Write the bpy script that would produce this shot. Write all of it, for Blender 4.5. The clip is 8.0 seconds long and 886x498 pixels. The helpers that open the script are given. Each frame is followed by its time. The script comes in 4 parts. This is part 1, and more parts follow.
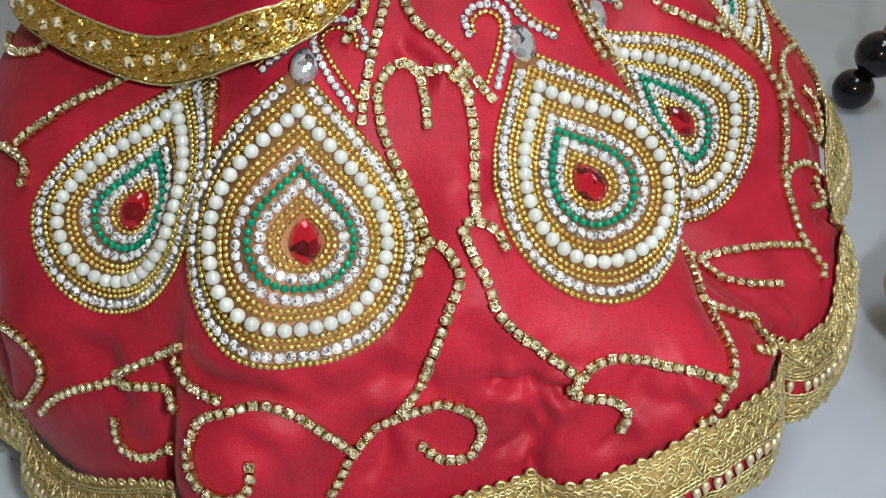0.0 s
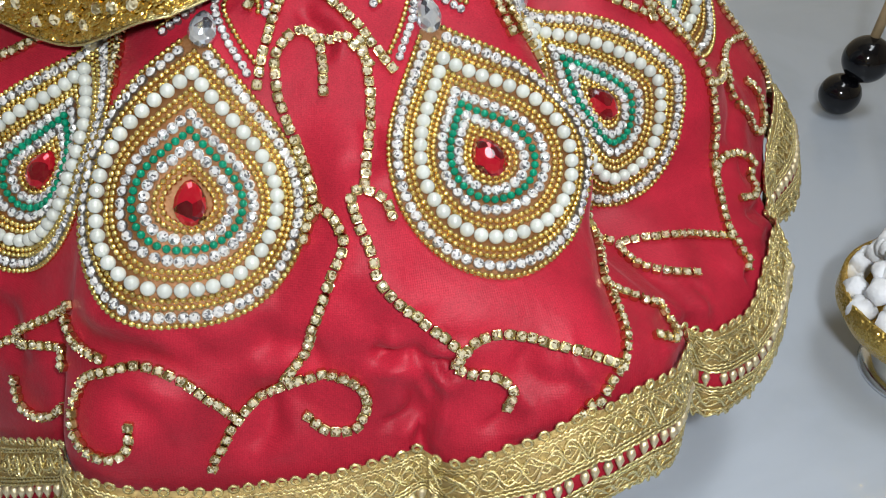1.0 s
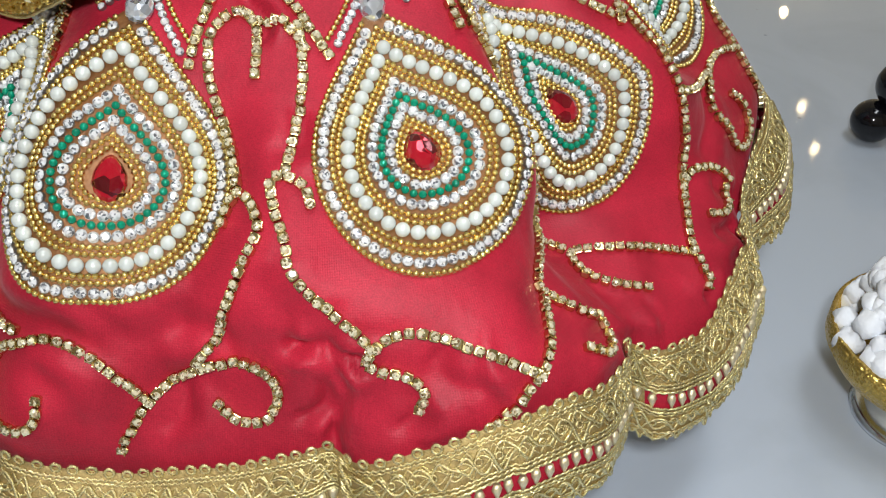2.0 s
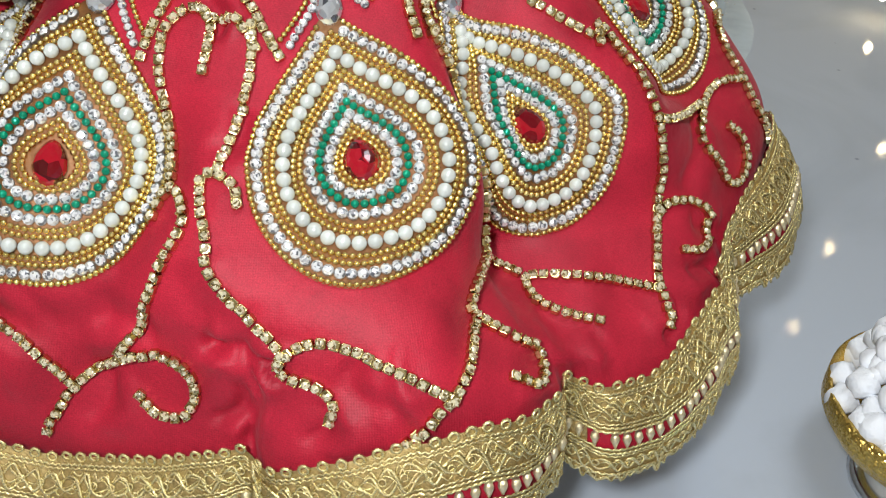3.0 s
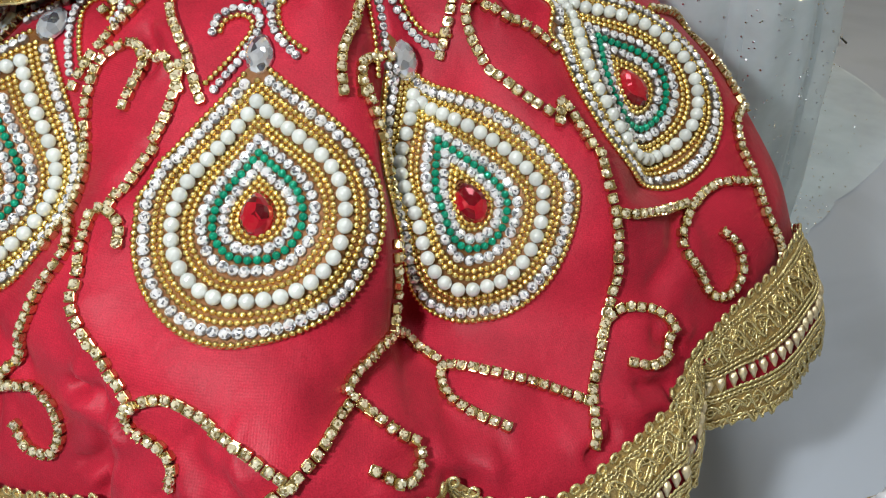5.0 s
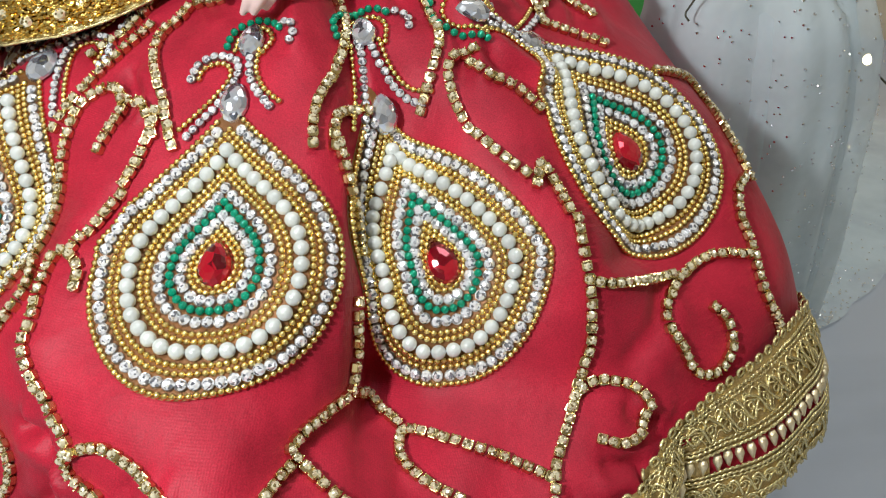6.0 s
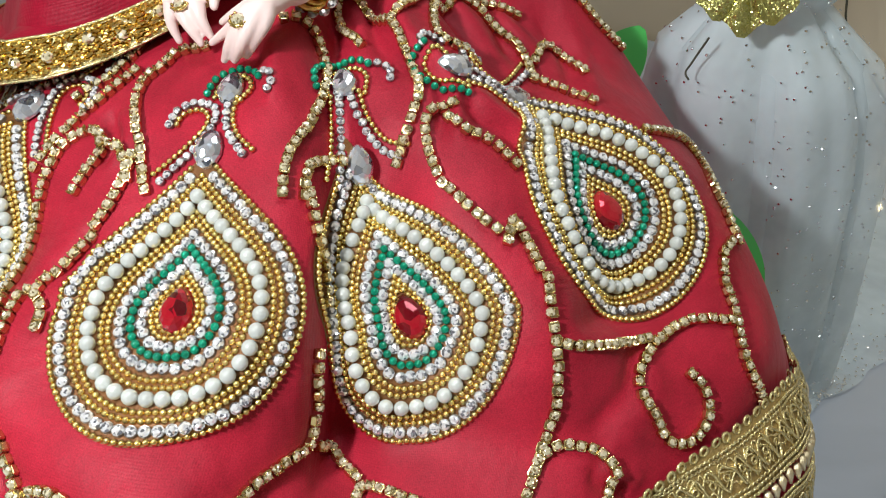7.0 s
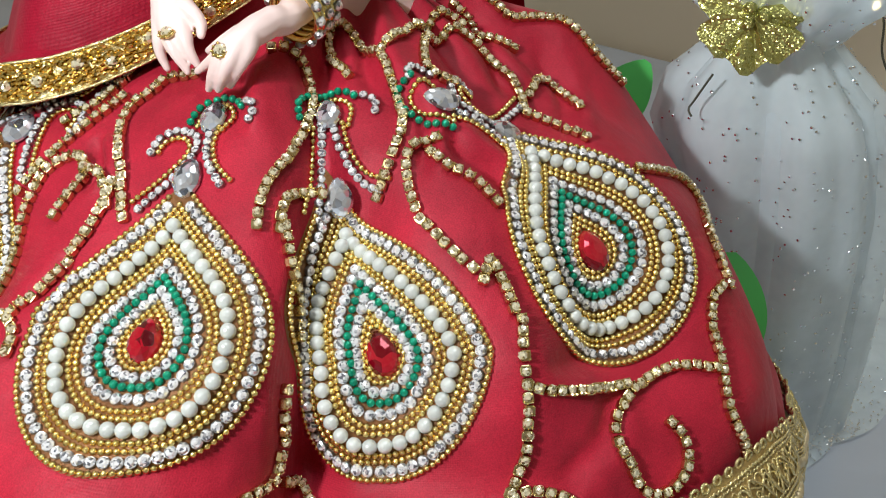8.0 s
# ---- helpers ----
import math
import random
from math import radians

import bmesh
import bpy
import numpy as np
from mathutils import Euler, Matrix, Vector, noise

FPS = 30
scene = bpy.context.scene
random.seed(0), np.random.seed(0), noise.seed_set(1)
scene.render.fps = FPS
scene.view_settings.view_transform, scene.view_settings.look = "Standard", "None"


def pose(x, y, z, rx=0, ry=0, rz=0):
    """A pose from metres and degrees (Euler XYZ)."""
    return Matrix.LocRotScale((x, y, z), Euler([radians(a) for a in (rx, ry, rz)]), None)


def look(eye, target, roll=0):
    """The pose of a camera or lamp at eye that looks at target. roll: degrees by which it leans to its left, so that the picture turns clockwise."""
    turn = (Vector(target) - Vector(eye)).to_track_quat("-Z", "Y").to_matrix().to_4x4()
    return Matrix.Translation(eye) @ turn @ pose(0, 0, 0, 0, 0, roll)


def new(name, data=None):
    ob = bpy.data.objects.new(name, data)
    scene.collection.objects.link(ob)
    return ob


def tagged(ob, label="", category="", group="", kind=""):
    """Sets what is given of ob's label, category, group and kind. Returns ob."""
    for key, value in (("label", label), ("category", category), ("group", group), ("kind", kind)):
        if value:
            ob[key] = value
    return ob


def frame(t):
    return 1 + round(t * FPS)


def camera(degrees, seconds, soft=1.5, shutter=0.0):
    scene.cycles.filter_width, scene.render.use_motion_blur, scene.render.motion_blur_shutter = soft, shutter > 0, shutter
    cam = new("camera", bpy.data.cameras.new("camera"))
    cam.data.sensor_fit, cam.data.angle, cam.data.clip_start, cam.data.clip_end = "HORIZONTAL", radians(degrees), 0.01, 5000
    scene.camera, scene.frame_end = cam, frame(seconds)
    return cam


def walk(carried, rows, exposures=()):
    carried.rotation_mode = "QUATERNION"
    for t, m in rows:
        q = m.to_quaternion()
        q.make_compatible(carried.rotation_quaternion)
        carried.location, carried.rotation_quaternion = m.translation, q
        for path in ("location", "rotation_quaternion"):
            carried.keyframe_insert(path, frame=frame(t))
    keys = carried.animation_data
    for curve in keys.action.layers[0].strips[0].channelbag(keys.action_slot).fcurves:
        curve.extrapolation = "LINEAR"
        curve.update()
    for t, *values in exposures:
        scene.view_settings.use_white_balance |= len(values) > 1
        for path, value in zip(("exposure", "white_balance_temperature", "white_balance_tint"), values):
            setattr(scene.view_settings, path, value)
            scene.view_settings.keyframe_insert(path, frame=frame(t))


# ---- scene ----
cam = camera(48.6, 8.0, soft=1.1)
METRES, EYE, TILT, LEAN, TURN = 0.28, 0.245, -38.0, 0.0, 0.0
ROWS = [
    (0.0, 0.0, 0.0, 0.0, 0.0, -0.0, -0.0),
    (0.5, 0.0716, 0.0019, -0.0164, 0.89, 0.13, -1.04),
    (1.0, 0.144, 0.0136, -0.0352, 2.32, 0.55, -2.25),
    (1.5, 0.2116, 0.0347, -0.0495, 4.16, 1.14, -3.75),
    (3.0, 0.4426, 0.107, -0.0153, 12.91, 0.91, -11.16),
    (3.5, 0.513, 0.1451, -0.0108, 16.05, 1.75, -13.35),
    (4.0, 0.5746, 0.1884, 0.0129, 19.07, 1.83, -15.6),
    (4.5, 0.6216, 0.2263, 0.0363, 21.69, 1.92, -17.54),
    (6.0, 0.7345, 0.3287, 0.1107, 29.21, 3.17, -22.48),
    (6.5, 0.7612, 0.3521, 0.1314, 30.82, 4.03, -23.76),
    (7.0, 0.7814, 0.3686, 0.1502, 31.97, 4.56, -24.88),
    (7.5, 0.8006, 0.3861, 0.1722, 33.24, 4.72, -26.02),
    (8.0, 0.8138, 0.4032, 0.1966, 34.6, 4.28, -26.91),
]
walk(cam, [(t, pose(0.015, -0.345, EYE, TILT, LEAN, TURN) @ pose(METRES * x, METRES * y, METRES * z, 90 + pitch, roll, yaw)) for t, x, y, z, yaw, pitch, roll in ROWS], exposures=((0.0, -0.02), (1.5, 0.03), (4.5, 0.06), (8.0, 0.13)))

# ---- light ----
world = bpy.data.worlds.new("room_light")
world.use_nodes = True
world.node_tree.nodes["Background"].inputs[0].default_value = (0.9, 0.92, 1.0, 1)
world.node_tree.nodes["Background"].inputs[1].default_value = 0.25


def lamp(name, eye, target, w, h, power, color):
    d = bpy.data.lights.new(name, "AREA")
    d.shape, d.size, d.size_y, d.energy, d.color = "RECTANGLE", w, h, power, color
    ob = new(name, d)
    ob.matrix_world = look(eye, target)
    return ob


lamp("video_lamp", (0.105, -0.395, 0.315), (0.05, -0.03, 0.06), 0.035, 0.035, 1.6, (0.94, 0.975, 1.0))
lamp("ceiling_lamp", (0.3, -0.2, 1.95), (0, 0, 0), 1.0, 0.5, 16.5, (0.89, 0.95, 1.0))


# ---- materials ----
def nodes_of(name):
    m = bpy.data.materials.new(name)
    m.use_nodes = True
    nt = m.node_tree
    return m, nt, nt.nodes["Principled BSDF"]


def mat(name, color, rough=0.5, metal=0.0, vary=0.12, scale=400.0, bump=0.0, bump_scale=900.0, coat=0.0, spread=0.0, ior=1.5):
    """Principled surface with cloudy colour variation, a change from piece to piece and fine relief."""
    m, nt, b = nodes_of(name)
    b.inputs["Roughness"].default_value = rough
    b.inputs["Metallic"].default_value = metal
    b.inputs["Coat Weight"].default_value = coat
    b.inputs["IOR"].default_value = ior
    co = nt.nodes.new("ShaderNodeTexCoord")
    n = nt.nodes.new("ShaderNodeTexNoise")
    n.inputs["Scale"].default_value, n.inputs["Detail"].default_value = scale, 4
    nt.links.new(co.outputs["Object"], n.inputs["Vector"])
    mix = nt.nodes.new("ShaderNodeMix")
    mix.data_type = "RGBA"
    mix.inputs["A"].default_value = (*[c * (1 - vary) for c in color], 1)
    mix.inputs["B"].default_value = (*[min(1, c * (1 + vary)) for c in color], 1)
    nt.links.new(n.outputs["Fac"], mix.inputs["Factor"])
    last = mix.outputs["Result"]
    if spread:
        info = nt.nodes.new("ShaderNodeObjectInfo")
        hsv = nt.nodes.new("ShaderNodeHueSaturation")
        mr = nt.nodes.new("ShaderNodeMapRange")
        mr.inputs["To Min"].default_value, mr.inputs["To Max"].default_value = 1 - spread, 1 + spread * 0.5
        nt.links.new(info.outputs["Random"], mr.inputs["Value"])
        nt.links.new(mr.outputs["Result"], hsv.inputs["Value"])
        nt.links.new(last, hsv.inputs["Color"])
        last = hsv.outputs["Color"]
    nt.links.new(last, b.inputs["Base Color"])
    if bump:
        n2 = nt.nodes.new("ShaderNodeTexNoise")
        n2.inputs["Scale"].default_value, n2.inputs["Detail"].default_value = bump_scale, 3
        nt.links.new(co.outputs["Object"], n2.inputs["Vector"])
        bp = nt.nodes.new("ShaderNodeBump")
        bp.inputs["Strength"].default_value, bp.inputs["Distance"].default_value = bump, 0.0004
        nt.links.new(n2.outputs["Fac"], bp.inputs["Height"])
        nt.links.new(bp.outputs["Normal"], b.inputs["Normal"])
    return m


def satin(name, color, weave=0.1):
    """Woven red satin: fine ribbed weave, soft sheen and slow tone changes."""
    m, nt, b = nodes_of(name)
    b.inputs["Roughness"].default_value = 0.52
    b.inputs["Specular IOR Level"].default_value = 0.22
    b.inputs["Sheen Weight"].default_value = 0.12
    b.inputs["Sheen Roughness"].default_value = 0.4
    b.inputs["Sheen Tint"].default_value = (1.0, 0.45, 0.5, 1)
    uv = nt.nodes.new("ShaderNodeUVMap")
    wave = nt.nodes.new("ShaderNodeTexWave")
    wave.bands_direction = "Y"
    wave.inputs["Scale"].default_value, wave.inputs["Distortion"].default_value, wave.inputs["Detail"].default_value = 520, 1.5, 2
    nt.links.new(uv.outputs["UV"], wave.inputs["Vector"])
    wave2 = nt.nodes.new("ShaderNodeTexWave")
    wave2.bands_direction = "X"
    wave2.inputs["Scale"].default_value, wave2.inputs["Distortion"].default_value = 520, 1.5
    nt.links.new(uv.outputs["UV"], wave2.inputs["Vector"])
    add = nt.nodes.new("ShaderNodeMath")
    add.operation = "ADD"
    nt.links.new(wave.outputs["Fac"], add.inputs[0])
    nt.links.new(wave2.outputs["Fac"], add.inputs[1])
    co = nt.nodes.new("ShaderNodeTexCoord")
    n = nt.nodes.new("ShaderNodeTexNoise")
    n.inputs["Scale"].default_value, n.inputs["Detail"].default_value = 60, 5
    nt.links.new(co.outputs["Object"], n.inputs["Vector"])
    ramp = nt.nodes.new("ShaderNodeValToRGB")
    ramp.color_ramp.elements[0].position, ramp.color_ramp.elements[1].position = 0.3, 0.75
    ramp.color_ramp.elements[0].color = (*[c * 0.76 for c in color], 1)
    ramp.color_ramp.elements[1].color = (*[min(1, c * 1.2) for c in color], 1)
    nt.links.new(n.outputs["Fac"], ramp.inputs["Fac"])
    # fine thread grain
    fine = nt.nodes.new("ShaderNodeTexNoise")
    fine.inputs["Scale"].default_value, fine.inputs["Detail"].default_value = 2600, 2
    nt.links.new(co.outputs["Object"], fine.inputs["Vector"])
    grain = nt.nodes.new("ShaderNodeMapRange")
    grain.inputs["From Min"].default_value, grain.inputs["From Max"].default_value = 0.3, 0.7
    grain.inputs["To Min"].default_value, grain.inputs["To Max"].default_value = 0.78, 1.22
    nt.links.new(fine.outputs["Fac"], grain.inputs["Value"])
    tint = nt.nodes.new("ShaderNodeHueSaturation")
    nt.links.new(grain.outputs["Result"], tint.inputs["Value"])
    nt.links.new(ramp.outputs["Color"], tint.inputs["Color"])
    nt.links.new(tint.outputs["Color"], b.inputs["Base Color"])
    bp = nt.nodes.new("ShaderNodeBump")
    bp.inputs["Strength"].default_value, bp.inputs["Distance"].default_value = weave, 0.0003
    nt.links.new(add.outputs["Value"], bp.inputs["Height"])
    n3 = nt.nodes.new("ShaderNodeTexNoise")
    n3.inputs["Scale"].default_value, n3.inputs["Detail"].default_value = 220, 3
    nt.links.new(co.outputs["Object"], n3.inputs["Vector"])
    bp2 = nt.nodes.new("ShaderNodeBump")
    bp2.inputs["Strength"].default_value, bp2.inputs["Distance"].default_value = 0.25, 0.0015
    nt.links.new(n3.outputs["Fac"], bp2.inputs["Height"])
    nt.links.new(bp.outputs["Normal"], bp2.inputs["Normal"])
    nt.links.new(bp2.outputs["Normal"], b.inputs["Normal"])
    return m


def glitter(name, color, cell=900.0):
    """Metal flakes: every small cell leans its own way."""
    m, nt, b = nodes_of(name)
    b.inputs["Metallic"].default_value, b.inputs["Roughness"].default_value = 0.9, 0.28
    co = nt.nodes.new("ShaderNodeTexCoord")
    v = nt.nodes.new("ShaderNodeTexVoronoi")
    v.inputs["Scale"].default_value = cell
    nt.links.new(co.outputs["Object"], v.inputs["Vector"])
    sub = nt.nodes.new("ShaderNodeVectorMath")
    sub.operation = "SUBTRACT"
    sub.inputs[1].default_value = (0.5, 0.5, 0.5)
    nt.links.new(v.outputs["Color"], sub.inputs[0])
    geo = nt.nodes.new("ShaderNodeNewGeometry")
    mad = nt.nodes.new("ShaderNodeVectorMath")
    mad.operation = "MULTIPLY_ADD"
    mad.inputs[1].default_value = (0.9, 0.9, 0.9)
    nt.links.new(sub.outputs["Vector"], mad.inputs[0])
    nt.links.new(geo.outputs["Normal"], mad.inputs[2])
    nor = nt.nodes.new("ShaderNodeVectorMath")
    nor.operation = "NORMALIZE"
    nt.links.new(mad.outputs["Vector"], nor.inputs[0])
    nt.links.new(nor.outputs["Vector"], b.inputs["Normal"])
    ramp = nt.nodes.new("ShaderNodeMix")
    ramp.data_type = "RGBA"
    ramp.inputs["A"].default_value = (*[c * 0.55 for c in color], 1)
    ramp.inputs["B"].default_value = (*color, 1)
    nt.links.new(v.outputs["Color"], ramp.inputs["Factor"])
    nt.links.new(ramp.outputs["Result"], b.inputs["Base Color"])
    return m


def crystal(name, dark, light, metal, rough=0.06, cell=1150, lean=1.1):
    """Foil-backed cut stone: inner facets lean cell by cell, their flash and dark painted in, differently in every
    stone.
    """
    m, nt, b = nodes_of(name)
    b.inputs["Metallic"].default_value, b.inputs["Roughness"].default_value = metal, rough
    b.inputs["Coat Weight"].default_value, b.inputs["Coat Roughness"].default_value = 1.0, 0.03
    co = nt.nodes.new("ShaderNodeTexCoord")
    info = nt.nodes.new("ShaderNodeObjectInfo")
    off = nt.nodes.new("ShaderNodeVectorMath")
    off.operation = "ADD"
    nt.links.new(co.outputs["Object"], off.inputs[0])
    nt.links.new(info.outputs["Random"], off.inputs[1])
    v = nt.nodes.new("ShaderNodeTexVoronoi")
    v.inputs["Scale"].default_value = cell
    nt.links.new(off.outputs["Vector"], v.inputs["Vector"])
    sub = nt.nodes.new("ShaderNodeVectorMath")
    sub.operation = "SUBTRACT"
    sub.inputs[1].default_value = (0.5, 0.5, 0.5)
    nt.links.new(v.outputs["Color"], sub.inputs[0])
    geo = nt.nodes.new("ShaderNodeNewGeometry")
    mad = nt.nodes.new("ShaderNodeVectorMath")
    mad.operation = "MULTIPLY_ADD"
    mad.inputs[1].default_value = (lean, lean, lean)
    nt.links.new(sub.outputs["Vector"], mad.inputs[0])
    nt.links.new(geo.outputs["Normal"], mad.inputs[2])
    nor = nt.nodes.new("ShaderNodeVectorMath")
    nor.operation = "NORMALIZE"
    nt.links.new(mad.outputs["Vector"], nor.inputs[0])
    nt.links.new(nor.outputs["Vector"], b.inputs["Normal"])
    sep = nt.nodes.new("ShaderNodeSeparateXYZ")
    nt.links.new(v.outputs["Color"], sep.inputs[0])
    # dark and bright facet reflections painted into the base colour, one tone a cell
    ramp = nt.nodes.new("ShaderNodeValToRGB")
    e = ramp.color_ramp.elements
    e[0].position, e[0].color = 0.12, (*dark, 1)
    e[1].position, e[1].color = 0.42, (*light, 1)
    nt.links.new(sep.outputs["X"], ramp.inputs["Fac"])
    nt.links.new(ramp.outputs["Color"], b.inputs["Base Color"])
    return m


def glassy(name, color, alpha_mix, rough=0.1):
    """Sheer cloth: part see-through, part cloth."""
    m, nt, b = nodes_of(name)
    b.inputs["Base Color"].default_value = (*color, 1)
    b.inputs["Roughness"].default_value = rough
    tr = nt.nodes.new("ShaderNodeBsdfTransparent")
    mx = nt.nodes.new("ShaderNodeMixShader")
    co = nt.nodes.new("ShaderNodeTexCoord")
    n = nt.nodes.new("ShaderNodeTexNoise")
    n.inputs["Scale"].default_value, n.inputs["Detail"].default_value = 25, 4
    nt.links.new(co.outputs["Object"], n.inputs["Vector"])
    mr = nt.nodes.new("ShaderNodeMapRange")
    mr.inputs["From Min"].default_value, mr.inputs["From Max"].default_value = 0.3, 0.7
    mr.inputs["To Min"].default_value, mr.inputs["To Max"].default_value = alpha_mix - 0.1, alpha_mix + 0.1
    nt.links.new(n.outputs["Fac"], mr.inputs["Value"])
    nt.links.new(mr.outputs["Result"], mx.inputs["Fac"])
    nt.links.new(tr.outputs[0], mx.inputs[1])
    nt.links.new(b.outputs[0], mx.inputs[2])
    nt.links.new(mx.outputs[0], nt.nodes["Material Output"].inputs["Surface"])
    return m


def marble(name):
    m, nt, b = nodes_of(name)
    b.inputs["Roughness"].default_value = 0.07
    co = nt.nodes.new("ShaderNodeTexCoord")
    n = nt.nodes.new("ShaderNodeTexNoise")
    n.inputs["Scale"].default_value, n.inputs["Detail"].default_value, n.inputs["Distortion"].default_value = 6, 8, 1.5
    nt.links.new(co.outputs["Object"], n.inputs["Vector"])
    ramp = nt.nodes.new("ShaderNodeValToRGB")
    e = ramp.color_ramp.elements
    e[0].position, e[0].color = 0.36, (0.43, 0.475, 0.54, 1)
    e[1].position, e[1].color = 0.52, (0.475, 0.525, 0.60, 1)
    nt.links.new(n.outputs["Fac"], ramp.inputs["Fac"])
    # scattered dark specks
    v = nt.nodes.new("ShaderNodeTexVoronoi")
    v.inputs["Scale"].default_value = 28
    nt.links.new(co.outputs["Object"], v.inputs["Vector"])
    sp = nt.nodes.new("ShaderNodeMapRange")
    sp.inputs["From Min"].default_value, sp.inputs["From Max"].default_value = 0.02, 0.05
    sp.inputs["To Min"].default_value, sp.inputs["To Max"].default_value = 0.55, 1.0
    nt.links.new(v.outputs["Distance"], sp.inputs["Value"])
    mul = nt.nodes.new("ShaderNodeMix")
    mul.data_type, mul.blend_type = "RGBA", "MULTIPLY"
    mul.inputs["Factor"].default_value = 1.0
    nt.links.new(ramp.outputs["Color"], mul.inputs["A"])
    nt.links.new(sp.outputs["Result"], mul.inputs["B"])
    nt.links.new(mul.outputs["Result"], b.inputs["Base Color"])
    return m


RED = satin("red_satin", (0.38, 0.013, 0.032))
VEIL_RED = satin("veil_red", (0.30, 0.004, 0.022), 0.12)
TABLE = marble("white_marble")
WALL = mat("beige_paint", (0.74, 0.64, 0.48), 0.8, vary=0.06, scale=3, bump=0.2, bump_scale=120)
CEIL = mat("ceiling_paint", (0.8, 0.8, 0.78), 0.9, vary=0.04, scale=3)
FLOOR = mat("floor_tile", (0.5, 0.47, 0.42), 0.35, vary=0.1, scale=5)
GOLD_BEAD = mat("gold_bead", (0.98, 0.69, 0.27), 0.2, 1.0, vary=0.25, scale=500)
GOLD_CUP = mat("gold_cup", (0.66, 0.54, 0.27), 0.22, 1.0, vary=0.3, scale=350)
GOLD_THREAD = mat("gold_thread", (0.84, 0.65, 0.33), 0.27, 0.9, vary=0.4, scale=420, bump=0.9, bump_scale=2200)
PALE_THREAD = mat("pale_gold_thread", (0.82, 0.70, 0.46), 0.32, 0.8, vary=0.25, scale=300, bump=0.6, bump_scale=2200)
LACE_BASE = mat("gold_lace_net", (0.50, 0.37, 0.16), 0.4, 0.8, vary=0.6, scale=900, bump=1.0, bump_scale=1900)
BACKING = mat("amber_backing", (0.20, 0.085, 0.026), 0.45, 0.4, vary=0.4, scale=300, bump=0.6, bump_scale=1500)
PEARL = mat("ivory_pearl", (0.65, 0.685, 0.65), 0.15, 0.2, vary=0.05, coat=1.0, spread=0.14)
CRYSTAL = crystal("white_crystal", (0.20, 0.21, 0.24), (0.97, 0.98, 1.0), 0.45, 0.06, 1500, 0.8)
STONE_SEAT = mat("silver_seat", (0.30, 0.29, 0.28), 0.3, 0.9, vary=0.3, scale=500)
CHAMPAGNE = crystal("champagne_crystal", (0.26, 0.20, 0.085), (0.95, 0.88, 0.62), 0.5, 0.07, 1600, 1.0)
GREEN = mat("emerald_bead", (0.001, 0.34, 0.19), 0.1, 0.5, vary=0.25, coat=0.8, spread=0.25)
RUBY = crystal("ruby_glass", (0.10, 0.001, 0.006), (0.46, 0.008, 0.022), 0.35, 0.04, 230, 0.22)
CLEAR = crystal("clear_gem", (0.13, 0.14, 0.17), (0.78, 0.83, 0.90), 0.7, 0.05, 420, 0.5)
SKIN = mat("doll_vinyl", (0.86, 0.67, 0.63), 0.36, vary=0.05, scale=80)
BLACK = mat("black_gloss", (0.004, 0.004, 0.006), 0.1, vary=0.2)
WOOD = mat("pale_wood", (0.55, 0.40, 0.22), 0.6, vary=0.2, scale=200)
COTTON = mat("white_cotton", (0.86, 0.88, 0.92), 0.95, vary=0.05, scale=200, bump=1.0, bump_scale=500)
GLIT = glitter("gold_glitter", (0.80, 0.55, 0.14), 1500)
GLIT_LEAF = glitter("gold_green_glitter", (0.66, 0.64, 0.22), 2000)
SILVER = mat("silver", (0.8, 0.82, 0.84), 0.2, 1.0)
SEQUIN = mat("silver_sequin", (0.86, 0.88, 0.90), 0.16, 1.0)
PORCELAIN = mat("white_porcelain", (0.8, 0.8, 0.78), 0.25)
TULLE = glassy("white_tulle", (0.84, 0.96, 1.0), 0.42, 0.6)
TULLE_IN = glassy("white_tulle_inner", (0.80, 0.94, 1.0), 0.42, 0.6)
PAPER = mat("green_paper", (0.05, 0.40, 0.07), 0.55, vary=0.08, scale=60)
WIRE = mat("dark_wire", (0.05, 0.05, 0.03), 0.5)
STAND = mat("white_board", (0.75, 0.75, 0.75), 0.5)
BULB = bpy.data.materials.new("warm_bulb")
BULB.use_nodes = True
BULB.node_tree.nodes["Principled BSDF"].inputs["Emission Color"].default_value = (1, 0.78, 0.42, 1)
BULB.node_tree.nodes["Principled BSDF"].inputs["Emission Strength"].default_value = 30
BULB.node_tree.nodes["Principled BSDF"].inputs["Base Color"].default_value = (0.9, 0.8, 0.6, 1)


# ---- mesh helpers ----
def mesh_of(name, verts, faces, material, smooth=True):
    me = bpy.data.meshes.new(name)
    me.from_pydata([tuple(map(float, v)) for v in verts], [], faces)
    me.materials.append(material)
    if smooth:
        me.shade_smooth()
    return me


def part(name, data, parent, label="", m=None):
    ob = new(name, data)
    ob.parent = parent
    if m is not None:
        ob.matrix_basis = m
    if label:
        tagged(ob, label)
    return ob


def thing(name, label, category, data=None, group="", kind=""):
    return tagged(new(name, data), label, category, group, kind)


def bm_data(build):
    bm = bmesh.new()
    build(bm)
    v = np.array([p.co[:] for p in bm.verts])
    bm.verts.index_update()
    f = [tuple(q.index for q in p.verts) for p in bm.faces]
    bm.free()
    return v, f


def sphere(r, u=8, v=6):
    return bm_data(lambda bm: bmesh.ops.create_uvsphere(bm, u_segments=u, v_segments=v, radius=r))


